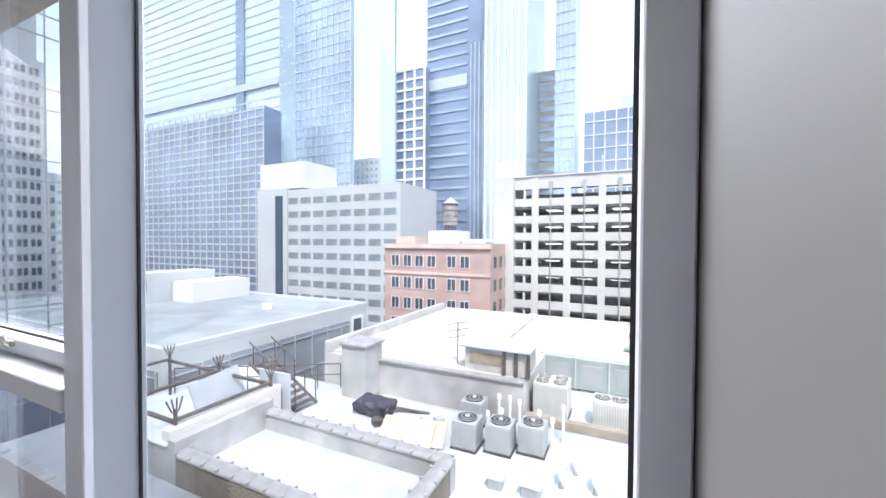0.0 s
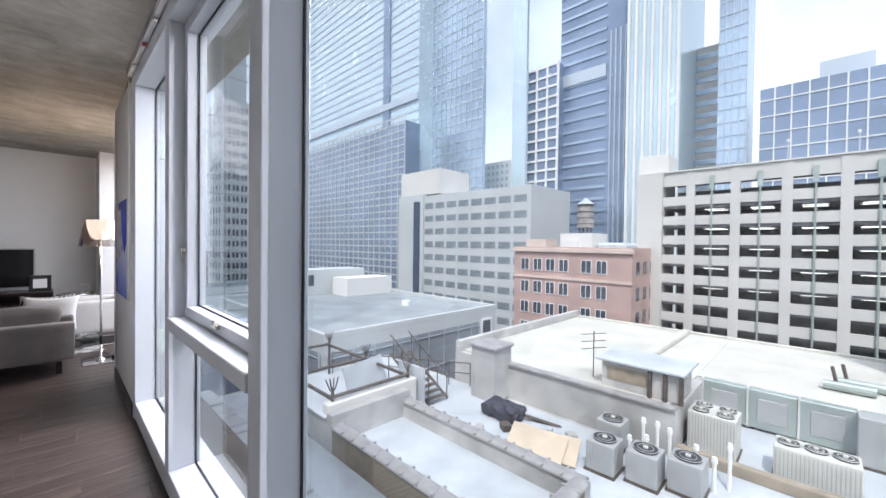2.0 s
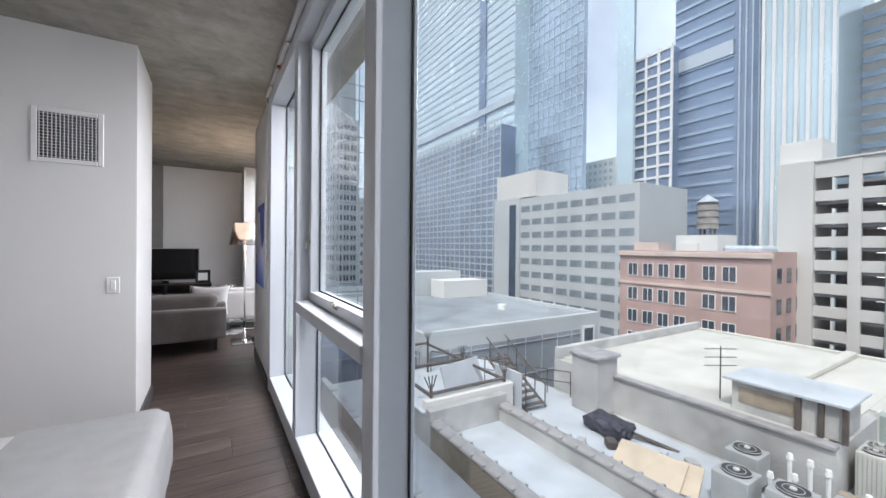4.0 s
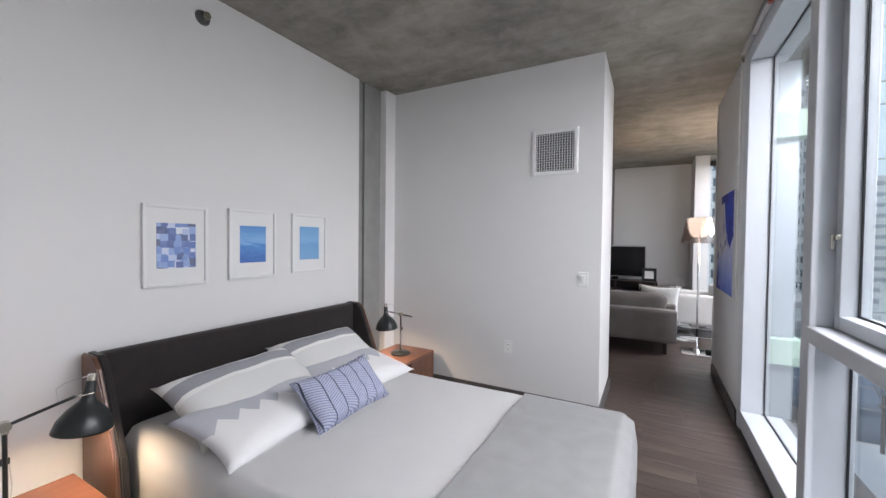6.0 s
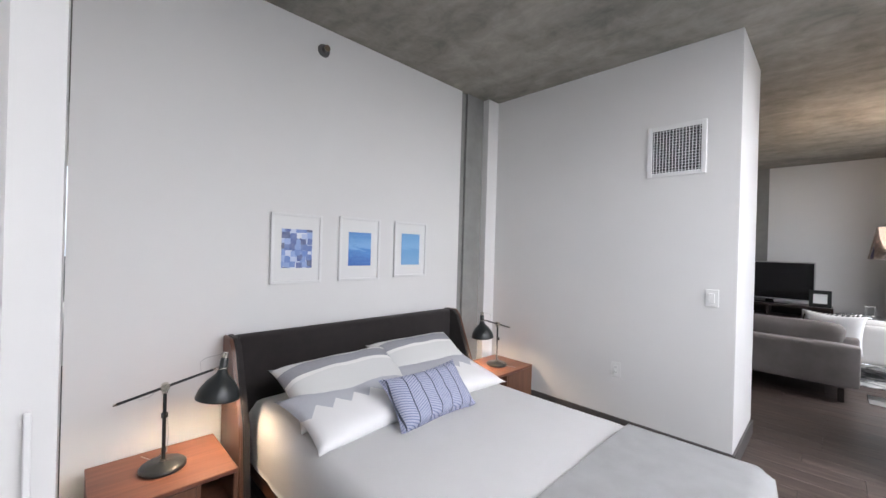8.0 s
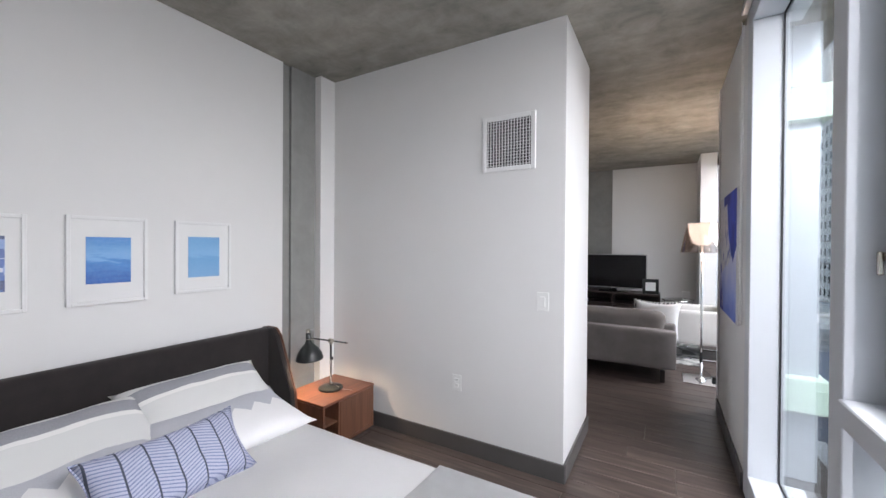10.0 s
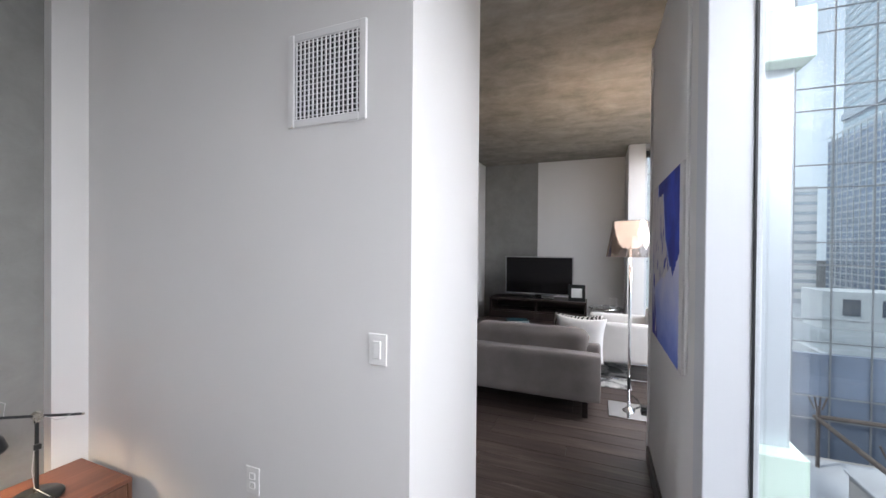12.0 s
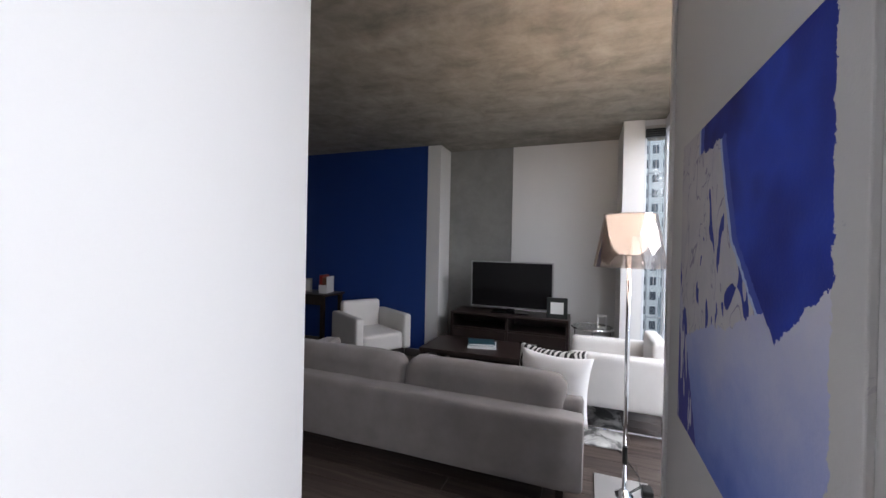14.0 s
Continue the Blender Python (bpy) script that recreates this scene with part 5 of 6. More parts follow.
# red brick block with a water tank
bk = building("red brick office block with pale stone bands", 58, 78, 15.5, 35.7, 0.4, brick_far, roof=roof_white, parapet=0.7)
part("cornice", box(57.6, 58, 15.2, 35.9, 0.2, 0.9, 0.05), brick_trim, bk, "pale terracotta cornice")
part("band", box(57.8, 58, 15.4, 35.8, -4.3, -3.9), brick_trim, bk, "pale stone band")
for z in (-2.9, -6.8, -10.4, -14.0):
    for yc in (33.4, 30.9, 28.5, 26.1, 22.3, 19.9):
        windows_on(bk, "x", 58, (yc,), (z,), 1.5, 1.9, window_dark, frame_mat=trim_white)
windows_on(bk, "y", 15.5, steps(60.5, 75, 3.2), (-2.9, -6.8, -10.4), 1.4, 1.9, window_dark)
ph = building("cream stucco roof hut on the brick block", 60, 66, 22.2, 27.8, 3.4, stone_pale, "roof_hut", z0=0.47)
part("annex", box(59.4, 60, 24.5, 27.0, 0.47, 2.2), stone_pale, ph)
part("slope", box(61, 67, 17.5, 22.1, 0.47, 1.9, 0.4), roof_white, ph)
part("annex", box(60, 64, 30.5, 34.5, 0.47, 2.4), brick_trim, ph)
wtk = thing("water_tank", "old wooden rooftop water tank with a conical cap", "water tank", (62.5, 24.6, 3.4))
part("barrel", rod((0, 0, 1.0), (0, 0, 4.9), 1.35, 1.28, 24), wood_tank, wtk)
part("cap", rod((0, 0, 4.9), (0, 0, 6.1), 1.5, 0.05, 24), tower_metal, wtk, "grey conical cap")
for k in range(4):
    z = 1.6 + k * 1.0
    part("hoop", rod((0, 0, z), (0, 0, z + 0.1), 1.38, n=24), steel_dark, wtk)
for a in range(4):
    x, y = 0.95 * math.cos(a * 1.57 + 0.8), 0.95 * math.sin(a * 1.57 + 0.8)
    part("leg", rod((x, y, 0), (x, y, 1.0), 0.15, n=8), steel_dark, wtk)

# pale office slab with ribbon windows
ofc = building("pale grey precast office block with ribbon windows", 80, 100, 46, 84, 15.6, office_pale, roof=roof_white, parapet=0.5)
part("stair_tower", box(79.5, 96, 84, 96, GROUND, 16.6), office_pale, ofc)
part("stair_slot", box(79.4, 79.5, 85.5, 88.5, GROUND, 14.5), window_blue, ofc, "dark glazed stair slot")
part("lift_house", box(80.5, 94, 78, 96, 16.6, 24.2), stone_pale, ofc)
windows_on(ofc, "x", 80, steps(49, 82, 4.7), steps(-27, 12.2, 3.9), 3.7, 1.75, window_haze)

# low block with a glazed side
lb = building("low block with a white roof and a glazed side", 10, 26, 16, 36, -4.1, office_pale, roof=roof_grey, parapet=0.35)
part("glazing", box(10.3, 23.7, 15.93, 16.01, -14, -4.9), curtain_grey, lb, "curtain glass greyed to imitate haze")
grid_on(lb, "y", 15.93, 10.3, 23.7, -14, -4.9, 1.55, 2.2, 0.05, 0.05, tower_metal, 0.08)
part("glazing", box(9.93, 10.01, 16.3, 35.7, -14, -4.9), curtain_grey, lb, "curtain glass greyed to imitate haze")
grid_on(lb, "x", 9.93, 16.3, 35.7, -14, -4.9, 1.55, 2.2, 0.05, 0.05, tower_metal, 0.08)
part("window", box(24.2, 25.2, 15.9, 16.02, -6.4, -4.9), window_dark, lb)
part("frame", box(24.0, 25.4, 15.92, 16.01, -6.6, -4.7), trim_white, lb)
rt = thing("roof_hut", "pale rooftop hut with small windows", "building", (0, 0, -4.04))
part("wall", box(14, 24, 33, 36, 0, 2.6), office_pale, rt)
part("wall", box(20, 25.6, 30, 32.9, 0, 1.8), stone_pale, rt)
windows_on(rt, "y", 33, (15.5, 17.5), (1.0,), 0.9, 1.1, window_dark)
cy = thing("vent_stack", "white roof vent stack on the low block", "vent", (21, 22, -4.04))
part("pipe", rod((0, 0, 0), (0, 0, 0.45), 0.35, n=14), pipe_white, cy)

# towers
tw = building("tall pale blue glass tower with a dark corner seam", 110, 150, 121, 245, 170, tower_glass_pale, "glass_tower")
grid_on(tw, "x", 110, 121, 245, -30, 170, 0, 3.9, 0, 1.1, tower_metal)
part("seam", box(109.2, 110, 141, 146, GROUND, 170), tower_glass_dark, tw, "dark recessed seam")
part("belt", box(109, 110, 121, 245, 64, 67), tower_metal, tw, "pale mechanical belt")
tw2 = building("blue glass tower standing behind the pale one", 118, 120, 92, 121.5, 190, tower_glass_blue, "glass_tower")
grid_on(tw2, "x", 118, 92, 121, -30, 190, 2.9, 3.9, 0.25, 0.5, tower_metal)
sc = building("dark gridded tower half clad with scaffolding", 100, 108, 118, 235, 52, tower_glass_dark, "tower")
grid_on(sc, "x", 100, 118, 235, -30, 54, 4.2, 3.0, 0.5, 0.55, office_pale)
far = building("pale distant office block in the haze", 190, 210, 128, 160, 52, tower_white)
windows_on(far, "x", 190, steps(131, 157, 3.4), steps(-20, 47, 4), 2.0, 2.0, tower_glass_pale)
s1 = building("white ribbed apartment tower with dark windows", 120, 136, 60.6, 73.0, 64, tower_glass_dark, "tower")
grid_on(s1, "x", 120, 60.7, 72.9, -30, 64.5, 4.05, 3.6, 0.7, 0.75, tower_white, 0.5)
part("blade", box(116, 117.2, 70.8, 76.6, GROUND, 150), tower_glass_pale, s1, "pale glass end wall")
s2 = building("dark blue glass office tower with pale fins", 124, 150, 38.5, 62, 110, tower_glass_dark, "glass_tower")
grid_on(s2, "x", 124, 46, 62, -30, 110, 0, 3.9, 0, 0.9, tower_glass_blue, 0.4)
grid_on(s2, "x", 124, 38.6, 46, -30, 70, 1.5, 0, 0.35, 0, tower_metal, 0.5)
part("belt", box(123.3, 124, 46, 62, 56, 60), tower_metal, s2, "pale louvred belt")
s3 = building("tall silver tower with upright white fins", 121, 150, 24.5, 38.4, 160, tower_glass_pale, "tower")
grid_on(s3, "x", 121, 25, 38.2, -30, 160, 2.2, 0, 0.7, 0, tower_white, 0.8, "fins")
s4 = building("pale grey stepped office tower", 140, 160, 18, 28, 63, stone_pale, "tower")
grid_on(s4, "x", 140, 18, 28, -30, 62, 0, 3.6, 0, 1.5, tower_glass_blue, 0.2, "window_bands")
s5 = building("slender mirrored glass tower", 126, 140, 10.4, 16.6, 120, tower_glass_blue, "glass_tower")
grid_on(s5, "x", 126, 10.4, 16.6, -30, 120, 1.55, 3.6, 0.15, 0.2, tower_metal)
s6 = building("wide blue mirrored office block with a white grid", 124, 150, -48, 7.5, 41, tower_glass_dark, "glass_tower")
grid_on(s6, "x", 124, -48, 7.5, -30, 41, 3.1, 4.0, 0.3, 0.3, tower_white)
part("roof_house", box(128, 140, -12, -3, 41, 46), tower_metal, s6)
# stand-in for a mirror glass front beyond the roofs: clear above, blue below
mb = thing("glass_screen", "clear screen of thin grey mullions over blue glass, standing in for a mirror glass front", "glass wall")
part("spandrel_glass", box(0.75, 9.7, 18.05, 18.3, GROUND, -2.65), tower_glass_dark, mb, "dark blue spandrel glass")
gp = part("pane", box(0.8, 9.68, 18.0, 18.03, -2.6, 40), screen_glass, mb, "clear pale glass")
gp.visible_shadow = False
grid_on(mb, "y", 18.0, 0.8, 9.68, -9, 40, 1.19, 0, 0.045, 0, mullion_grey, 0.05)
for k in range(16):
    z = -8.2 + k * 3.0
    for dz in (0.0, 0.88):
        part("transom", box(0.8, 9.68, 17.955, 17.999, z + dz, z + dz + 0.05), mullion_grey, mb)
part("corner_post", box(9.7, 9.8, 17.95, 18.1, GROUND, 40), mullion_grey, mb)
# towers seen through the clear screen take the place of its reflections
ta = building("white stone tower with rows of paired windows", 33.2, 41.0, 120, 134, 43, tower_white, "tower")
part("crown", box(34.4, 40.2, 121.5, 133, 43, 60), tower_white, ta)
windows_on(ta, "y", 120, [c + d for c in (34.6, 36.9, 39.2) for d in (-0.5, 0.5)], steps(-20, 40, 3.3), 0.7, 1.7, window_dark)
windows_on(ta, "x", 33.2, steps(122, 132, 3.0), steps(-20, 40, 3.3), 1.0, 1.7, window_dark)
ta2 = building("pale hazy stone block beside the tower", 42, 50, 140, 160, 20, tower_white, "tower")
windows_on(ta2, "y", 140, steps(43, 49, 2), steps(-20, 16, 3.5), 0.9, 1.6, window_blue)
tb = building("white tower with a grid of dark windows", 11.0, 24, 100, 116, 90, tower_white, "tower")
windows_on(tb, "y", 100, steps(12, 23, 2.2), steps(-20, 86, 3.4), 1.3, 1.9, window_dark)
tc = building("pale hazy tower down the street", 67.0, 78.0, 190, 205, 26.0, tower_white, "tower")
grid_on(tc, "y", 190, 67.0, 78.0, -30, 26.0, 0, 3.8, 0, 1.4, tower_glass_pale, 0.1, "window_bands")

td = building("low dark garage roof down the street", 14, 44, 60, 92, -9, curtain_grey, roof=roof_grey, parapet=0.8)
windows_on(td, "y", 60, steps(16, 42, 2.6), (-12.5, -16), 2.1, 1.6, window_blue)

# ---- the roofs below the window ----
n2 = building("flat white roof terrace between party walls", 2.5, 14.0, -14, 15.5, -5.6, stucco_grey, roof=roof_white)
part("wall", box(14.001, 18.599, -14, -0.401, GROUND, -5.6), stucco_grey, n2)
part("roof", box(13.7, 18.599, -13.7, -0.405, -5.596, -5.538), roof_white, n2)
part("kerb", box(13.95, 14.25, -13.7, -0.41, -5.537, -5.2, 0.02), tan_brick, n2, "low brown brick kerb")
n1 = thing("roof_block", "brick roof block with a white membrane and tile coping", "building")
part("wall", box(5.85, 6.2, 0.4, 7.6, -9, -4.68), tan_brick_dark, n1, "brown brick parapet wall")
part("wall", box(8.85, 9.2, 0.4, 7.6, -5.535, -4.68), stucco_grey, n1)
part("wall", box(6.2, 8.85, 0.4, 0.75, -5.535, -4.68), tan_brick_dark, n1)
part("wall", box(5.85, 9.2, 7.6, 7.95, -5.535, -4.3), stucco_grey, n1)
part("roof", box(6.2, 8.85, 0.75, 7.6, -5.535, -5.25), roof_white, n1, "white roof membrane")
part("wall", box(5.85, 6.1, 7.96, 12.2, -9, -4.5), stucco_grey, n1, "beige stained stucco wall")
part("ledge", box(5.75, 6.2, 7.96, 12.25, -4.498, -4.42, 0.02), roof_white, n1, "white wall capping")
part("parapet", box(3.35, 3.75, 1.5, 13.5, -9, -4.62), stucco_grey, n2)
rnd = random.Random(3)
for i in range(26):
    yy = 1.6 + i * 0.46
    part("coping_stone", box(3.27, 3.83, yy, yy + 0.43, -4.618, -4.618 + rnd.uniform(0.1, 0.2), 0.03), roof_gravel, n2, "broken pale coping stone")
tile_me = None


def coping(x, y, turn):
    global tile_me
    if tile_me is None:
        bm = bmesh.new()
        n = 8
        ring = [[bm.verts.new((k, 0.235 * math.cos(a * math.pi / n), 0.13 * math.sin(a * math.pi / n))) for a in range(n + 1)] for k in (-0.29, 0.27)]
        for i in range(n):
            bm.faces.new((ring[0][i], ring[1][i], ring[1][i + 1], ring[0][i + 1]))
        bm.faces.new(ring[0][::-1])
        bm.faces.new(ring[1])
        bm.faces.new((ring[0][0], ring[0][-1], ring[1][-1], ring[1][0]))
        add_box(bm, 0.24, 0.31, -0.25, 0.25, -0.005, 0.115)
        tile_me = bpy.data.meshes.new("tile")
        bm.to_mesh(tile_me)
        bm.free()
        tile_me.materials.append(coping_tile)
    o = new("tile", tile_me)
    o.parent = n1
    o.matrix_local = pose(x, y, -4.678, 0, 0, turn)


for i in range(12):
    coping(6.02, 0.75 + i * 0.59, 90)
    coping(9.02, 0.75 + i * 0.59, 90)
for i in range(5):
    coping(6.5 + i * 0.55, 0.57, 0)
# brick courses on the parapet that faces the window
brick_me = bpy.data.meshes.new("brick")
b = box(-0.02, 0.0, -0.1, 0.1, 0, 0.062, 0.004)
b.to_mesh(brick_me)
b.free()
brick_me.materials.append(tan_brick)
for c in range(12):
    for k in range(22):
        o = new("brick", brick_me)
        o.parent = n1
        o.location = (5.85, 0.62 + k * 0.215 + (0.107 if c % 2 else 0), -4.76 - c * 0.075)
# chimney, higher party wall and the big cream roof behind
bb = building("broad block with a cream white flat roof", 14.0, 27.6, -0.4, 9.6, -4.1, stucco_grey, roof=roof_cream)
part("wall", box(18.6, 27.6, -26, -0.401, GROUND, -4.1), stucco_grey, bb)
part("roof", box(18.62, 27.3, -26, -0.11, -4.098, -4.038), roof_cream, bb)
part("coping", box(13.9, 14.3, -0.4, 7.0, -4.098, -3.98, 0.02), coping_tile, bb)
part("parapet", box(14.0, 27.6, 9.3, 9.6, -4.098, -3.55, 0.02), stucco_grey, bb)
part("parapet", box(27.3, 27.6, -26, 9.29, -4.098, -3.9, 0.02), roof_cream, bb)
part("roof_ridge", box(16, 27.2, 1.9, 2.35, -4.035, -3.75, 0.05), roof_cream, bb, "raised roof seam")
ck = thing("chimney", "tall stained stucco chimney stack", "chimney")
part("stack", box(12.9, 14.2, 6.3, 7.6, -5.535, -3.25, 0.02), stucco_grey, ck)
part("cap", box(12.8, 14.3, 6.2, 7.7, -3.248, -3.1, 0.03), coping_tile, ck)
hu = thing("roof_shed", "small roof shed with a white lid", "shed", (0, 0, -4.04))
part("wall", box(14.6, 16.4, -0.35, 2.3, 0, 1.0), stucco_grey, hu)
part("opening", box(14.58, 14.601, 0.5, 2.1, 0.3, 0.8), tan_brick, hu, "weathered plank front")
part("lid", box(14.4, 16.6, -0.55, 2.5, 1.001, 1.1, 0.02), roof_white, hu)
for k in range(3):
    part("post", box(14.45, 14.6, -0.5 + k * 0.5, -0.38 + k * 0.5, 0, 1.0), steel_dark, hu)
at = thing("antenna", "thin metal roof antenna", "antenna", (15.2, 2.9, -4.04))
part("mast", rod((0, 0, 0), (0, 0, 1.9), 0.025, n=8), steel_dark, at)
for z in (1.2, 1.5, 1.8):
    part("boom", rod((-0.5, 0.3, z), (0.5, -0.3, z), 0.015, n=6), steel_dark, at)
du = thing("roof_duct", "long galvanised air handling duct on the roof", "duct", (1.55, 0, -5.54))
for k in range(6):
    part("section", box(16.6, 17.02, -0.4 - (k + 1) * 1.45 + 0.02, -0.4 - k * 1.45, 0.1, 1.55, 0.03), duct_metal, du)
    part("flange", box(16.55, 17.02, -0.4 - k * 1.45 - 0.03, -0.4 - k * 1.45 + 0.03, 0.08, 1.6), ac_metal, du)
    part("panel", box(16.57, 16.6, -0.4 - (k + 1) * 1.45 + 0.3, -0.4 - k * 1.45 - 0.3, 0.4, 1.25, 0.01), ac_grey, du)
    part("foot", box(16.7, 17.0, -0.4 - k * 1.45 - 0.2, -0.4 - k * 1.45 - 0.1, 0, 0.1), steel_dark, du)


def condenser(at, w, d, h, fans, material, label):
    """An air-conditioning condenser: finned cabinet with fan grilles on top."""
    t = thing("condenser_unit", label, "air conditioner", at)
    part("cabinet", box(-w / 2, w / 2, -d / 2, d / 2, 0.06, h, 0.03, 2), material, t)
    part("base", box(-w / 2 - 0.04, w / 2 + 0.04, -d / 2 - 0.04, d / 2 + 0.04, 0, 0.059), steel_dark, t)
    n = max(6, int(d / 0.09))
    for i in range(n):
        y = -d / 2 + 0.06 + i * (d - 0.12) / (n - 1)
        part("fin", box(-w / 2 - 0.012, -w / 2 - 0.001, y - 0.012, y + 0.012, 0.16, h - 0.1), ac_grey, t)
    for fx, fy, r in fans:
        part("fan_well", rod((fx, fy, h + 0.001), (fx, fy, h + 0.05), r, r, 24), ac_dark, t, "dark round fan grille")
        for q in (r, r * 0.62):
            part("fan_ring", tube([(fx + q * math.cos(a * math.pi / 10), fy + q * math.sin(a * math.pi / 10), h + 0.055) for a in range(20)], 0.012, 5, True), material, t)
        part("hub", rod((fx, fy, h + 0.05), (fx, fy, h + 0.09), r * 0.22, n=12), ac_metal, t)
    return t


for x, y in ((11.5, 0.95), (13.1, 1.3), (11.75, -0.15), (12.15, -1.15)):
    condenser((x, y, -5.54), 0.85, 0.85, 0.95, ((0, 0, 0.34),), ac_grey, "square grey condenser unit on the white roof")
condenser((15.35, -1.25, -5.538), 1.15, 1.35, 1.35, ((-0.28, -0.34, 0.25), (0.28, -0.34, 0.25), (-0.28, 0.34, 0.25), (0.28, 0.34, 0.25)), ac_metal, "large beige condenser with four fans on the lower roof")
condenser((15.2, -3.75, -5.538), 0.95, 1.85, 1.0, ((0, -0.6, 0.27), (0, 0, 0.27), (0, 0.6, 0.27)), ac_metal, "long beige condenser with three fans on the lower roof")
condenser((17.8, -6.2, -5.538), 0.7, 3.0, 1.6, ((0, -0.8, 0.28), (0, 0.3, 0.28)), ac_grey, "tall grey condenser unit on the lower roof")
rnd = random.Random(7)
for x, y, h in ((13.2, 0.35, 1.1), (12.7, 0.1, 0.8), (13.1, -0.1, 1.15), (12.9, -0.5, 1.15), (12.5, 0.55, 0.7), (12.9, -1.2, 0.9), (12.6, -1.7, 0.85), (13.0, -2.0, 1.2)):
    t = thing("vent_pipe", "white plastic vent pipe with a rounded cap on the roof", "pipe", (x, y, -5.54), group="white vent pipes")
    part("pipe", rod((0, 0, 0), (0, 0, h), 0.05, n=10), pipe_white, t)
    part("cap", rod((0, 0, h), (0, 0, h + 0.16), 0.085, 0.06, 12), pipe_white, t)
for x, y, r in ((10.5, -2.3, 0.14), (10.6, -3.2, 0.14), (11.0, -4.4, 0.14), (11.3, -0.9 - 1.7, 0.12)):
    t = thing("gooseneck_vent", "white gooseneck vent on the roof", "vent", (x, y, -5.54), group="gooseneck vents")
    part("pipe", tube([(0, 0, 0), (0, 0, 0.35), (0.05, 0, 0.5), (0.2, 0, 0.58), (0.35, 0, 0.5), (0.38, 0, 0.36)], r * 0.7, 10), pipe_white, t, smooth=True)
    part("flange", rod((0, 0, 0), (0, 0, 0.03), r * 1.5, n=14), ac_metal, t)
for x, y, w in ((9.9, -1.6, 0.5), (10.2, -4.9, 0.55), (9.8, -0.6, 0.4)):
    t = thing("roof_vent_box", "square metal vent box on the white roof", "vent", (x, y, -5.54), rnd.uniform(-8, 8))
    part("curb", box(-w / 2, w / 2, -w / 2, w / 2, 0, 0.3, 0.02), ac_grey, t)
    part("lid", box(-w / 2 - 0.05, w / 2 + 0.05, -w / 2 - 0.05, w / 2 + 0.05, 0.301, 0.36, 0.02), ac_metal, t)
# clutter on the terrace
pl = thing("plywood_sheet", "tan plywood sheets propped up on the roof terrace", "plywood", (10.35, 3.0, -5.5), 8)
part("sheet", moved(box(-0.02, 0.02, -1.1, 0.85, 0, 1.0, 0.004), pose(0, 0, 0, 0, 52, 0)), plywood, pl)
part("sheet", moved(box(-0.02, 0.02, -1.5, -0.9, 0, 0.95, 0.004), pose(0.1, 0, 0.03, 0, 55, 4)), plywood, pl)
tp = thing("tarp_heap", "dark tarpaulin heap on the roof terrace", "tarp", (12.2, 5.3, -5.54))
part("heap", soft_box(-0.5, 0.5, -0.8, 0.8, 0, 0.55, 0.2, amp=0.12, seed=3), tarp_dark, tp, smooth=True)
part("plank", moved(box(-0.1, 0.1, -1.2, 1.2, 0, 0.05), pose(0.5, -1.1, 0.1, 8, 0, 20)), steel_dark, tp)
for i in range(16):
    w, d, h = rnd.uniform(0.15, 0.5), rnd.uniform(0.15, 0.5), rnd.uniform(0.06, 0.3)
    t = thing("rubble_block", "loose pale block of building rubble on the terrace", "rubble", (rnd.uniform(10.3, 13.6), rnd.uniform(2.2, 5.6), -5.54), rnd.uniform(0, 90), group="rubble on the terrace")
    part("block", box(-w / 2, w / 2, -d / 2, d / 2, 0, h, 0.03), rnd.choice((roof_white, stucco_grey, plywood, steel_dark)), t)
# steel frame, fire stair and white hoarding beyond the tiled parapet
sf = thing("steel_frame", "rusty open steel frame on the neighbouring roof", "frame")
for x in (6.2, 9.6):
    part("beam", rod((x, 8.2, -4.0), (x, 14.8, -4.0), 0.07, n=8), steel_dark, sf)
for y in (8.2, 11.2, 14.6):
    part("beam", rod((6.2, y, -3.93), (9.6, y, -3.93), 0.07, n=8), steel_dark, sf)
    for x in (6.2, 9.6):
        part("post", rod((x, y, -5.54), (x, y, -3.6), 0.06, n=8), steel_dark, sf)
        for k in range(4):
            part("rebar", rod((x + 0.06 * (k - 1.5), y, -3.7), (x + 0.16 * (k - 1.5), y + 0.05, -3.3), 0.025, n=5), steel_dark, sf)
part("ledge", box(5.9, 9.9, 7.97, 8.35, -5.535, -4.08, 0.03), stone_pale, sf)
bd = thing("hoarding", "white hoarding boards around the stair", "hoarding")
part("board", box(10.0, 10.1, 7.7, 9.3, -5.535, -3.7), roof_white, bd)
part("board", moved(box(-1.2, 1.2, -0.04, 0.04, 0, 1.4), pose(8.9, 9.8, -5.0, -20, 0, 15)), roof_white, bd)
fs = thing("fire_stair", "dark steel fire stair with railings", "stair")
for k in range(9):
    part("tread", box(10.6, 11.6, 8.0 + k * 0.28, 8.25 + k * 0.28, -5.3 + k * 0.17, -5.26 + k * 0.17), steel_dark, fs)
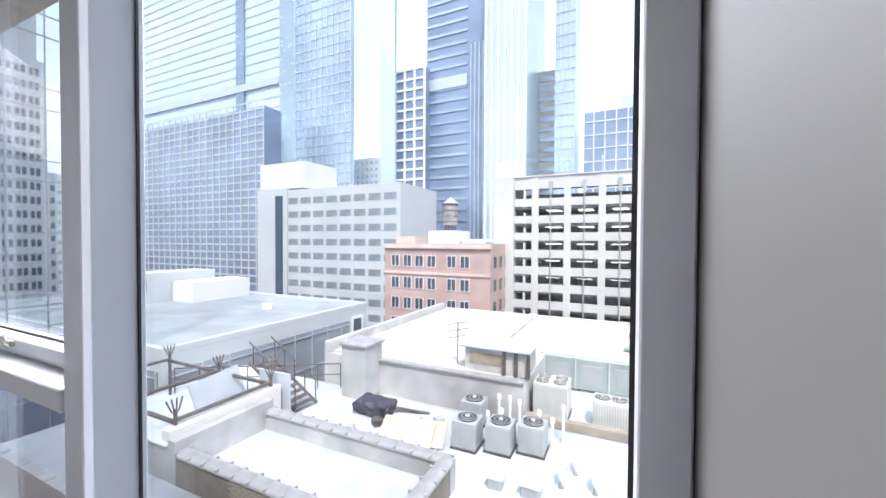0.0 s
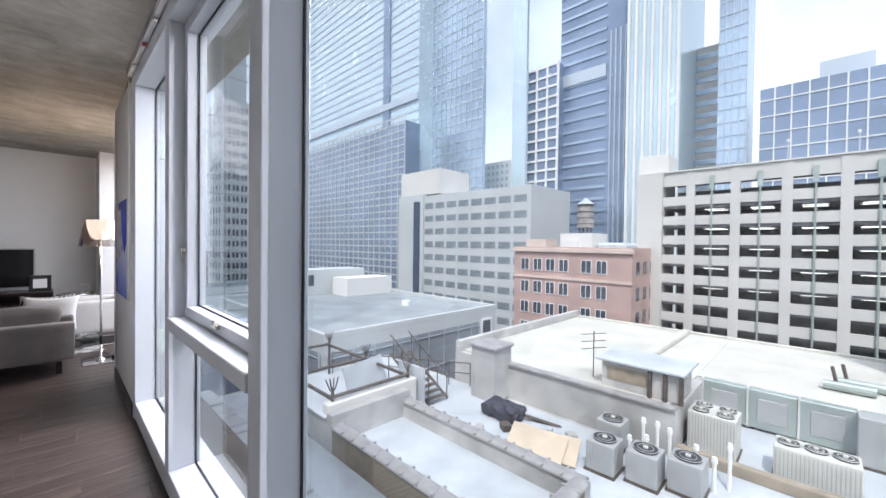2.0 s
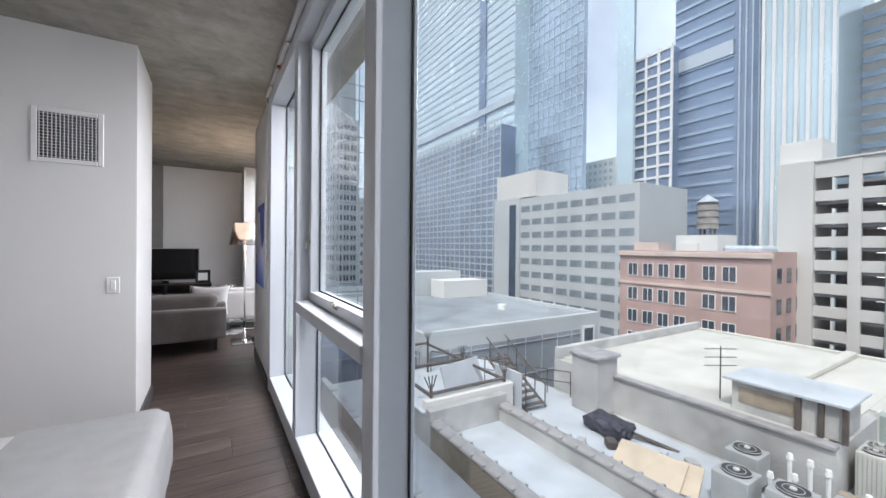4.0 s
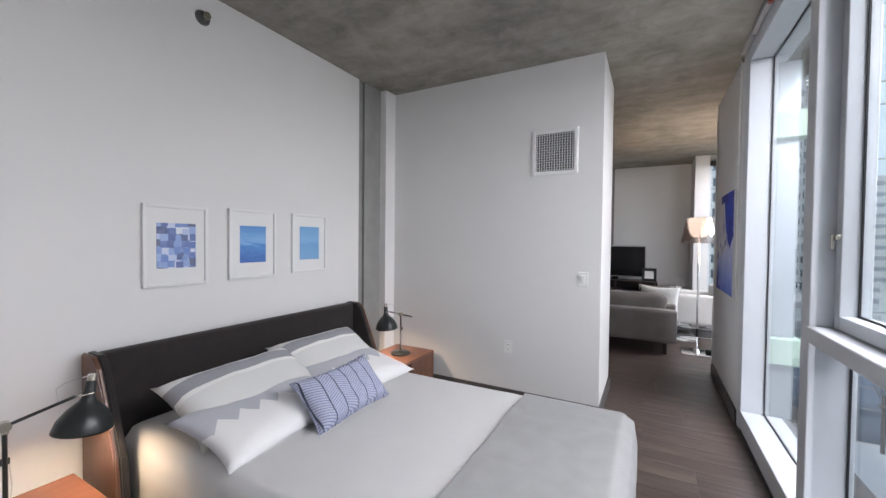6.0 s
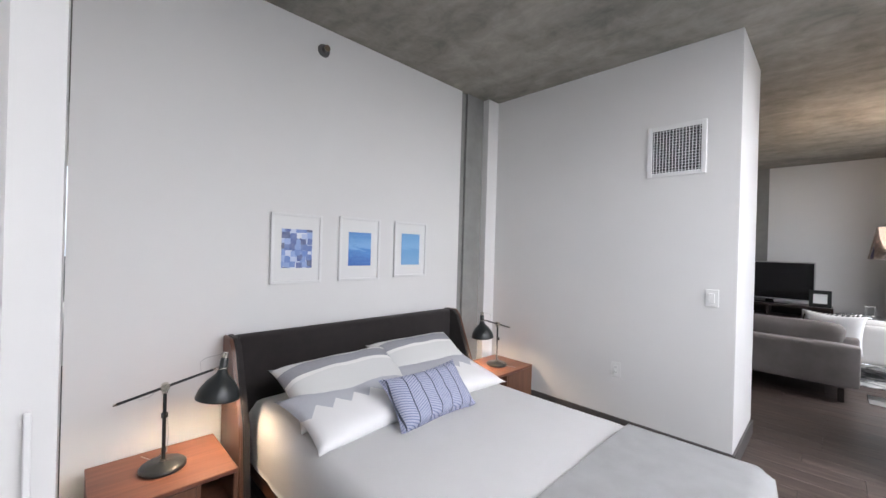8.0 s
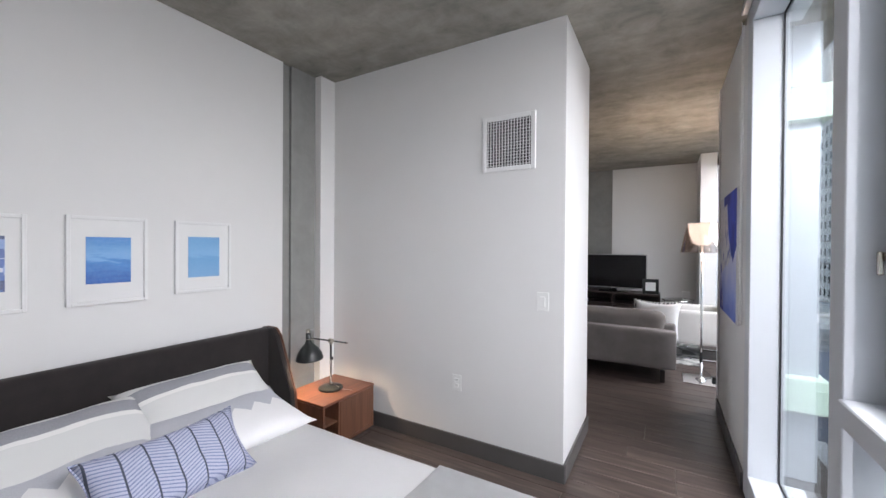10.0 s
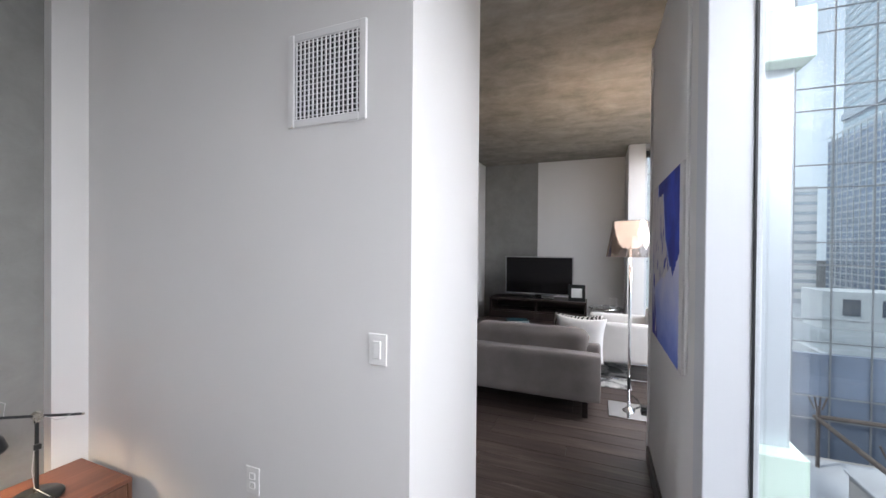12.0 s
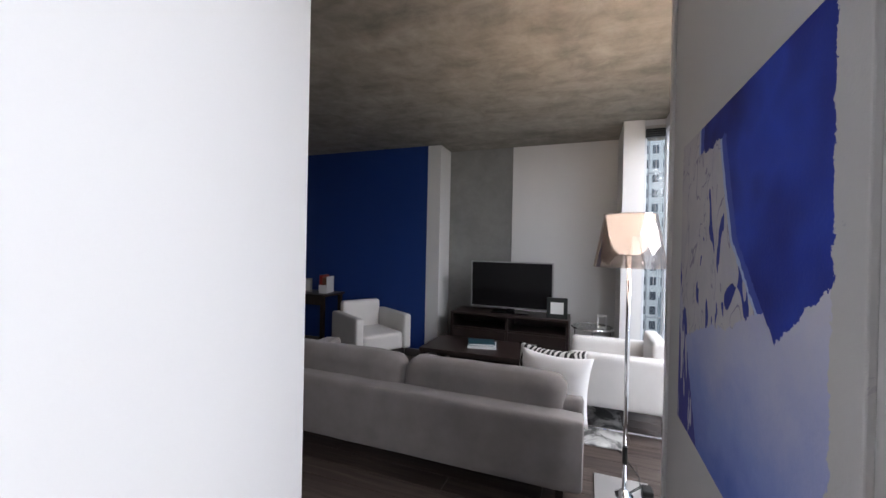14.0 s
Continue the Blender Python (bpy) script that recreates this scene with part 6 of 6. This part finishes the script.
for x in (10.55, 11.65):
    part("stringer", rod((x, 7.9, -5.4), (x, 10.6, -3.8), 0.06, n=6), steel_dark, fs)
    part("handrail", rod((x, 7.9, -4.5), (x, 10.6, -2.9), 0.03, n=6), steel_dark, fs)
    for k in range(5):
        part("baluster", rod((x, 7.95 + k * 0.6, -5.35 + k * 0.36), (x, 7.95 + k * 0.6, -4.48 + k * 0.36), 0.025, n=6), steel_dark, fs)
rl = thing("roof_railing", "dark steel railing around the roof edge", "railing")
for k in range(8):
    part("post", rod((9.8 + k * 0.55, 14.6 - k * 0.9, -5.54), (9.8 + k * 0.55, 14.6 - k * 0.9, -4.4), 0.025, n=6), steel_dark, rl)
for z in (-4.4, -4.9):
    part("rail", rod((9.8, 14.6, z), (13.65, 8.3, z), 0.025, n=6), steel_dark, rl)
# ventilator cowls near the edge of the cream roof
for x, y in ((20.5, -4.6), (21.2, -4.9)):
    t = thing("roof_cowl", "galvanised cowl pipe lying along the roof", "vent", (x, y, -4.04))
    part("pipe", rod((0, -0.7, 0.2), (0, 0.7, 0.2), 0.18, n=12), duct_metal, t)
    part("riser", rod((0, 0.3, 0.2), (0.1, 0.45, 0.9), 0.06, n=8), steel_dark, t)
bp = building("narrow brick pier block beside the garage", 24, 27.5, -26, -6.6, 2.2, stucco_grey, roof=roof_gravel, z0=-4.03)
part("coping", box(23.9, 27.6, -6.9, -6.5, 2.2, 2.4), coping_tile, bp)

# ---- floor boards, laid across the flat ----
plank_meshes = {}


def plank(x0, x1, y):
    key = round(x1 - x0, 3)
    if key not in plank_meshes:
        bm = box(0.001, key - 0.001, 0.001, 0.159, -0.0155, 0.0, 0.0022)
        me = bpy.data.meshes.new("plank")
        bm.to_mesh(me)
        bm.free()
        me.materials.append(plank_wood)
        plank_meshes[key] = me
    ob = new("plank", plank_meshes[key])
    ob.parent = floor
    ob.location = (x0, y, FZ)


rnd = random.Random(11)
y = -3.93
row = 0
while y < 5.34:
    xa = -6.6 if y > 0.7 else -3.1
    xb = 0.34 if 1.88 <= y < 4.5 else -0.045
    x = xa - rnd.choice((0.0, 0.3, 0.6, 0.9))
    while x < xb - 0.05:
        a, b = max(x, xa), min(x + 1.5, xb)
        if b - a > 0.05:
            plank(round(a, 2), round(b, 2), y)
        x += 1.5
    y += 0.16
